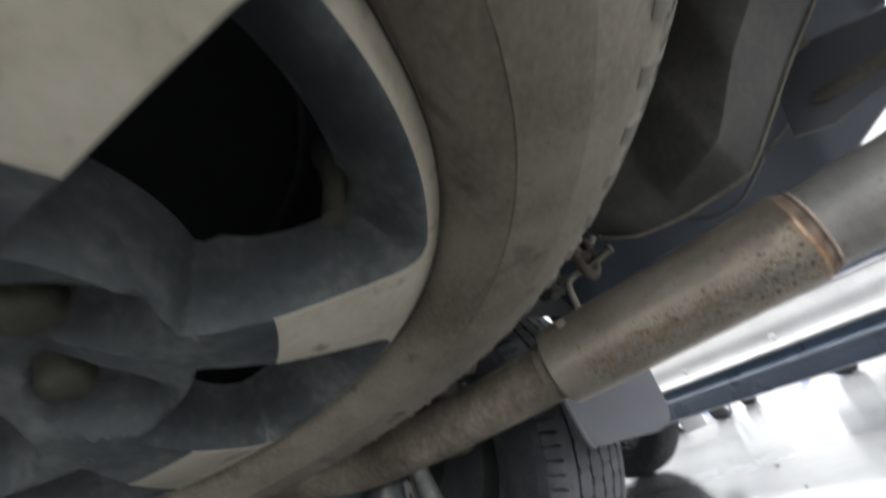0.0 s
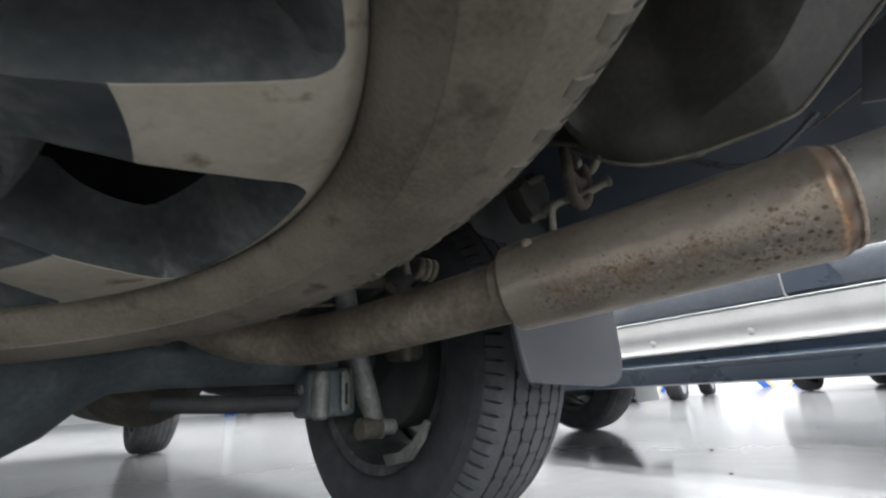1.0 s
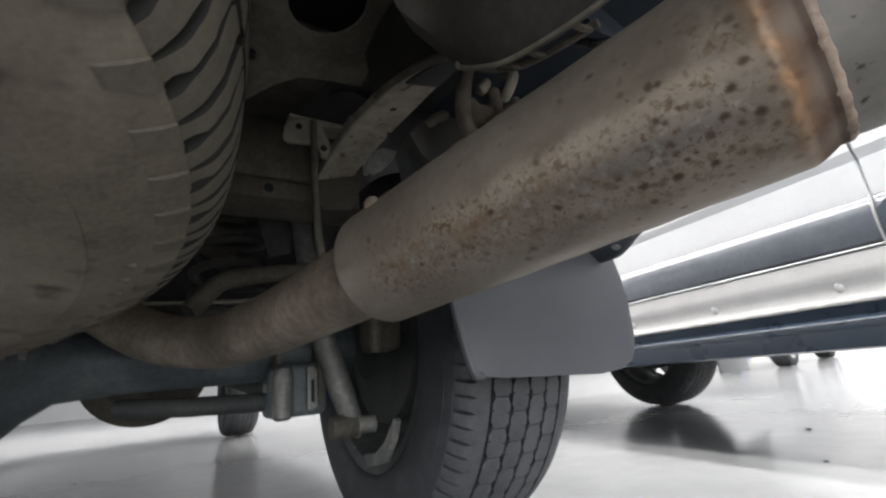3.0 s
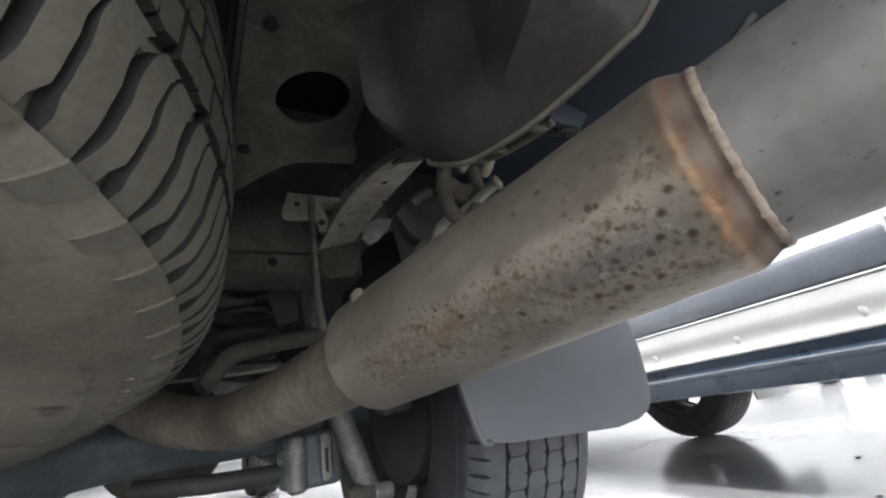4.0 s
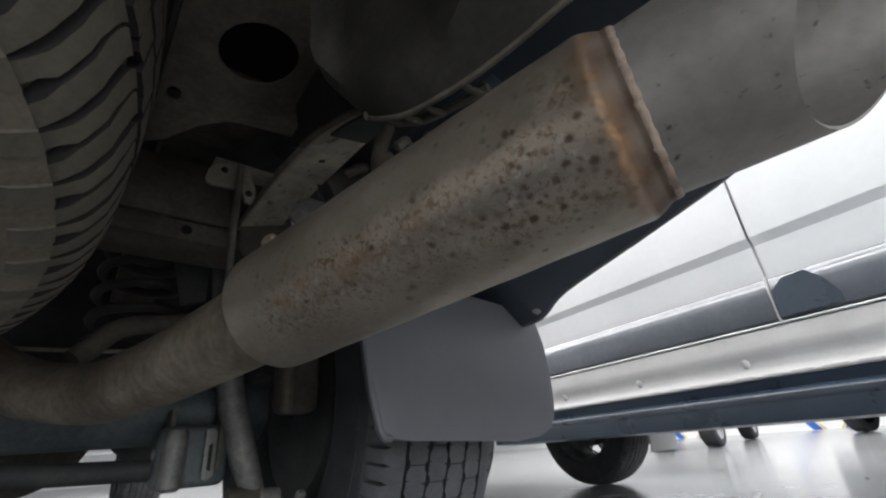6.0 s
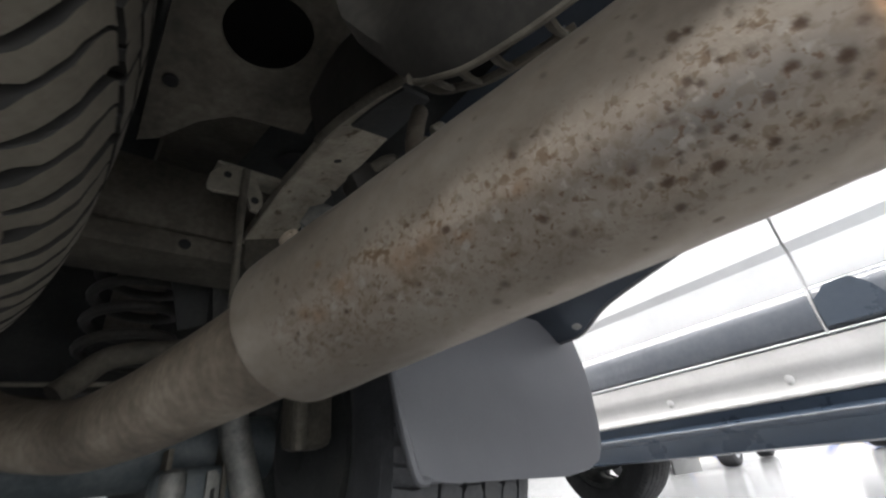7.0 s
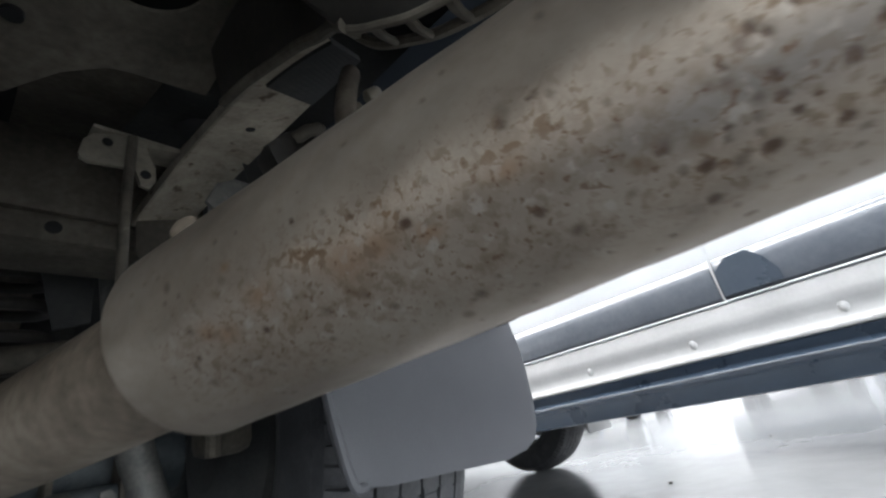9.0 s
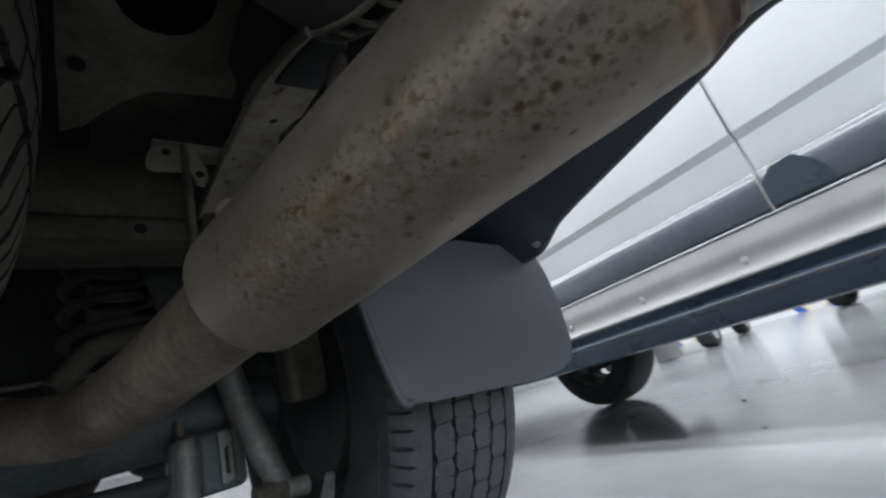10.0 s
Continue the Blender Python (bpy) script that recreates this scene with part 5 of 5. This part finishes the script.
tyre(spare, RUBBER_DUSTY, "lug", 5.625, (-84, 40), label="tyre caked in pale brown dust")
part("rim", spoked_rim(), [RIM_FACE, RIM_DARK, BLACK], spare, "dusty six-spoke alloy rim")
# black barrel and an added black plate put shade behind the rim windows
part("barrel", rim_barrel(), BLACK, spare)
part("window_shade_plate", lathe([(0.0, 0.05), (0.2, 0.05), (0.205, 0.045)], 48), BLACK, spare)
part("hub_bore", lathe([(0.0, -0.05), (0.030, -0.05), (0.034, -0.055), (0.034, -0.088), (0.037, -0.09)], 40), RIM_DARK, spare)
for k in range(6):
    na_ = radians(15 + 60 * k)
    nut = part("wheel_nut", lathe([(0, -0.1195), (0.006, -0.1188), (0.0105, -0.1162), (0.0132, -0.1115), (0.0138, -0.105), (0.0138, -0.099), (0.0165, -0.0975), (0.017, -0.0915)], 28), NUT, spare, "dusty domed wheel nut", pose(0.064 * cos(na_), 0.064 * sin(na_), 0))
    part("nut_seat", lathe([(0.0172, -0.0915), (0.0195, -0.0965), (0.0215, -0.0955), (0.022, -0.0915)], 28), RIM_DARK, nut)
for k in range(6):
    part("window_ridge", window_ridge(30 + 60 * k), RIM_DARK, spare)
for k in range(11):
    ba = 8 + 4.1 * k
    part("embossed_bar", box(0.328, 0.342, -0.0028, 0.0028, -0.1409, -0.132, 0.0003, segs=1), RUBBER_DUSTY, spare, m=Matrix.Rotation(radians(ba), 4, "Z"))
valve_a = radians(-37)
part("valve_stem", tube([(0.212 * cos(valve_a), 0.212 * sin(valve_a), -0.055), (0.207 * cos(valve_a), 0.207 * sin(valve_a), -0.078), (0.206 * cos(valve_a), 0.206 * sin(valve_a), -0.082), (0.198 * cos(valve_a), 0.198 * sin(valve_a), -0.108)], [0.0085, 0.0085, 0.0066, 0.0062], 16), NUT, spare, "dusty rubber valve stem")
part("valve_grommet", lathe([(0.0085, -0.004), (0.013, -0.005), (0.0165, -0.002), (0.017, 0.003), (0.0085, 0.004)], 24, closed=True), BLACK, spare, m=axis_frame((0.214 * cos(valve_a), 0.214 * sin(valve_a), -0.064), (0.35 * cos(valve_a), 0.35 * sin(valve_a), 1.0)))

# ---- the white vehicle parked alongside ----
CX = 1.56
truck = thing("pickup_truck", pose(CX, 0, RAISE), "white pickup with a grey sill and silver side step parked alongside", "car")
part("side_panel", extrude_profile([(0.20, 0.30), (0.03, 0.43), (0.012, 0.534), (0.0100, 0.56), (0.0095, 0.60), (0.0092, 0.621), (-0.0002, 0.644), (-0.0008, 0.68), (0.003, 0.80), (0.02, 0.98), (0.06, 1.08), (0.12, 1.10), (1.5, 1.12)], 0.5585, 2.05, steps=6), WHITE_PAINT, truck, "white door panel with a swage line", angle=9)
part("side_panel", extrude_profile([(0.20, 0.30), (0.03, 0.43), (0.012, 0.534), (0.0100, 0.56), (0.0095, 0.60), (0.0092, 0.621), (-0.0002, 0.644), (-0.0008, 0.68), (0.003, 0.80), (0.02, 0.98), (0.06, 1.08), (0.12, 1.10), (1.5, 1.12)], -1.6, 0.5525, steps=6), WHITE_PAINT, truck, "white door panel with a swage line", angle=9)
part("door_gap", box(0.0135, 0.04, 0.55, 0.561, 0.42, 0.97, 0), WHITE_PAINT, truck)
for y0, y1 in ((0.5585, 2.02), (-1.55, 0.5525)):
    part("sill_cladding", extrude_profile([(0.03, 0.428), (0.004, 0.430), (-0.006, 0.438), (-0.009, 0.46), (-0.006, 0.50), (0.002, 0.525), (0.010, 0.5345), (0.02, 0.5355)], y0, y1), CLADDING, truck, "glossy grey sill cladding")
    part("cladding_trim", tube([(-0.0055, y0, 0.4275), (-0.0055, y1, 0.4275)], 0.0030, 8), RIM_SILVER, truck, "thin bright trim along the sill")
part("cladding_edge", box(-0.008, 0.0, 0.5535, 0.5575, 0.425, 0.535, 0.001), BOARD_SILVER, truck)
part("sill_badge", slab([(0.548, 0.44), (0.548, 0.50), (0.52, 0.525), (0.475, 0.527), (0.448, 0.50), (0.43, 0.462), (0.43, 0.44)], 0.002, lambda u, v, w: (-0.0125 + w + 0.06 * abs(v - 0.47), u, v)), BADGE, truck)
step = part("side_step", extrude_profile([(0.03, 0.423), (-0.003, 0.4232), (-0.0058, 0.4200), (-0.0068, 0.404), (-0.0075, 0.388), (-0.0068, 0.378), (-0.0035, 0.367), (0.0015, 0.356), (0.0025, 0.346), (0.0, 0.336), (-0.0045, 0.327), (-0.0062, 0.321), (-0.004, 0.3165), (0.02, 0.315)], -1.5, 1.7), BOARD_SILVER, truck, "silver side step panel with rivets")
part("step_base", extrude_profile([(0.02, 0.3155), (0.006, 0.314), (0.010, 0.292), (0.004, 0.286), (-0.010, 0.283), (-0.014, 0.278), (-0.010, 0.272), (0.006, 0.264), (0.016, 0.245), (0.02, 0.222), (0.10, 0.216), (0.22, 0.225), (0.24, 0.31)], -1.5, 1.7), BOARD_DARK, truck, "dark lower step moulding")
for k in range(10):
    y = 0.663 + 0.2975 * (k - 5)
    part("rivet", lathe([(0.0, -0.0062), (0.007, -0.0056), (0.0115, -0.0035), (0.0142, 0.0), (0.0145, 0.003)], 20), BOARD_SILVER, step, m=axis_frame((0.0025, y + 0.0, 0.356), (1, 0, 0)) @ Matrix.Diagonal((0.7, 1.0, 1, 1)))
# paler tube along the moulding's bulge in place of its highlight
part("moulding_highlight", tube([(-0.0135, -1.5, 0.2795), (-0.0135, 1.7, 0.2795)], 0.003, 8), CLADDING, step)
for k in range(52):
    y = -1.45 + 0.06 * k
    part("step_rib", box(-0.0065, -0.002, y, y + 0.045, 0.319, 0.326, 0.001, segs=1), BOARD_SILVER, step)
part("floor_pan", box(0.1, 1.4, -1.9, 3.2, 0.33, 0.6, 0.05), CHASSIS_DARK, truck)
part("far_side", box(1.45, 1.58, -1.9, 3.4, 0.42, 1.1, 0.05), WHITE_PAINT, truck)
part("tail", box(0.03, 1.54, -2.2, -1.62, 0.45, 1.1, 0.06), WHITE_PAINT, truck)
part("bonnet", tapered((0.03, 1.54, 2.06, 3.55), (0.10, 1.47, 2.06, 3.40), 0.62, 1.12, 0.1), WHITE_PAINT, truck)
part("cabin", tapered((0.06, 1.49, -1.55, 2.15), (0.22, 1.33, -1.25, 1.15), 1.06, 1.72, 0.09), GLASS_DARK, truck)
part("roof", tapered((0.20, 1.35, -1.3, 1.2), (0.28, 1.27, -1.2, 1.05), 1.69, 1.76, 0.03), WHITE_PAINT, truck)
for wx, wy, sd_ in ((1.295, 2.304, 1), (1.295, -1.75, 1), (0.16, 2.4, -1), (0.16, -1.75, -1)):
    plain_wheel(truck, (wx, wy, 0.3266), sd_)
# pale silver here puts the floor's reflected light into the flap's colour
part("mud_flap", box(1.17, 1.42, 1.80, 1.81, 0.118, 0.34, 0.003), BOARD_SILVER, truck)
part("front_axle", tube([(0.2, 2.304, 0.33), (1.25, 2.304, 0.33)], 0.05, 16), CHASSIS_DARK, truck)

# ---- far side of the hall ----
def far_car(place, turn_z, paint, label):
    car = thing("parked_car", pose(*place, 0, 0, turn_z), label, "car", "cars parked across the hall")
    part("body", box(-0.88, 0.88, -2.1, 2.1, 0.34, 0.95, 0.12, segs=4), paint, car)
    part("cabin", tapered((-0.82, 0.82, -1.75, 1.35), (-0.60, 0.60, -1.2, 0.55), 0.90, 1.45, 0.1), GLASS_DARK, car)
    part("roof", tapered((-0.62, 0.62, -1.22, 0.58), (-0.54, 0.54, -1.05, 0.45), 1.41, 1.48, 0.03), paint, car)
    part("sill", box(-0.86, 0.86, -1.0, 1.0, 0.22, 0.35, 0.03), PLASTIC_DARK, car)
    for wx, wy in ((0.76, 1.22), (0.76, -1.22), (-0.76, 1.22), (-0.76, -1.22)):
        m = axis_frame((wx, wy, 0.32), (-1 if wx > 0 else 1, 0, 0), (0, 0, 1))
        w = part("wheel", lathe([(0.0, -0.07), (0.05, -0.085), (0.20, -0.095), (0.215, -0.105), (0.222, -0.10)], 40), RIM_SILVER, car, "silver alloy wheel", m)
        part("tyre", lathe([(0.215, -0.10), (0.24, -0.112), (0.29, -0.11), (0.315, -0.09), (0.32, 0.0), (0.315, 0.09), (0.29, 0.11), (0.2, 0.10)], 48), RUBBER, w)
    return car


far_car((8.07, 4.93, 0), -74.5, WHITE_PAINT, "white hatchback with silver wheels parked across the hall")
far_car((10.75, 1.97, 0), -101.8, PLASTIC_DARK, "black saloon parked nose to the far wall")
far_car((6.6, 23.6, 0), 85, CLADDING, "grey saloon parked at the end of the hall")
for k in range(4):
    y = 1.21 + 3.27 * k
    stripe(y + 0.20, y + 0.39, 0.9, 0.67, BLUE)
    stripe(y + 0.13, y + 0.175, 0.9, 0.67, YELLOW)
    stripe(y - 0.34, y - 0.19, 0.9, -0.8, BLUE)
    stripe(y - 0.165, y - 0.125, 0.9, -0.8, YELLOW)


def lift(place):
    """The foot of a lift's post: base plate, column and blue cover."""
    post = thing("car_lift", pose(*place), "white post of a car lift with a blue foot", "car lift")
    part("base_plate", box(-0.35, 0.35, 0.1, 0.6, 0.0, 0.02, 0.006), BLUE, post)
    part("column", box(-0.16, 0.16, 0.21, 0.49, 0.02, 3.2, 0.02), WALL, post)
    part("foot_cover", box(-0.175, 0.175, 0.195, 0.505, 0.02, 0.34, 0.02), BLUE, post)
    return post


lift((4.0, 22.0, 0))
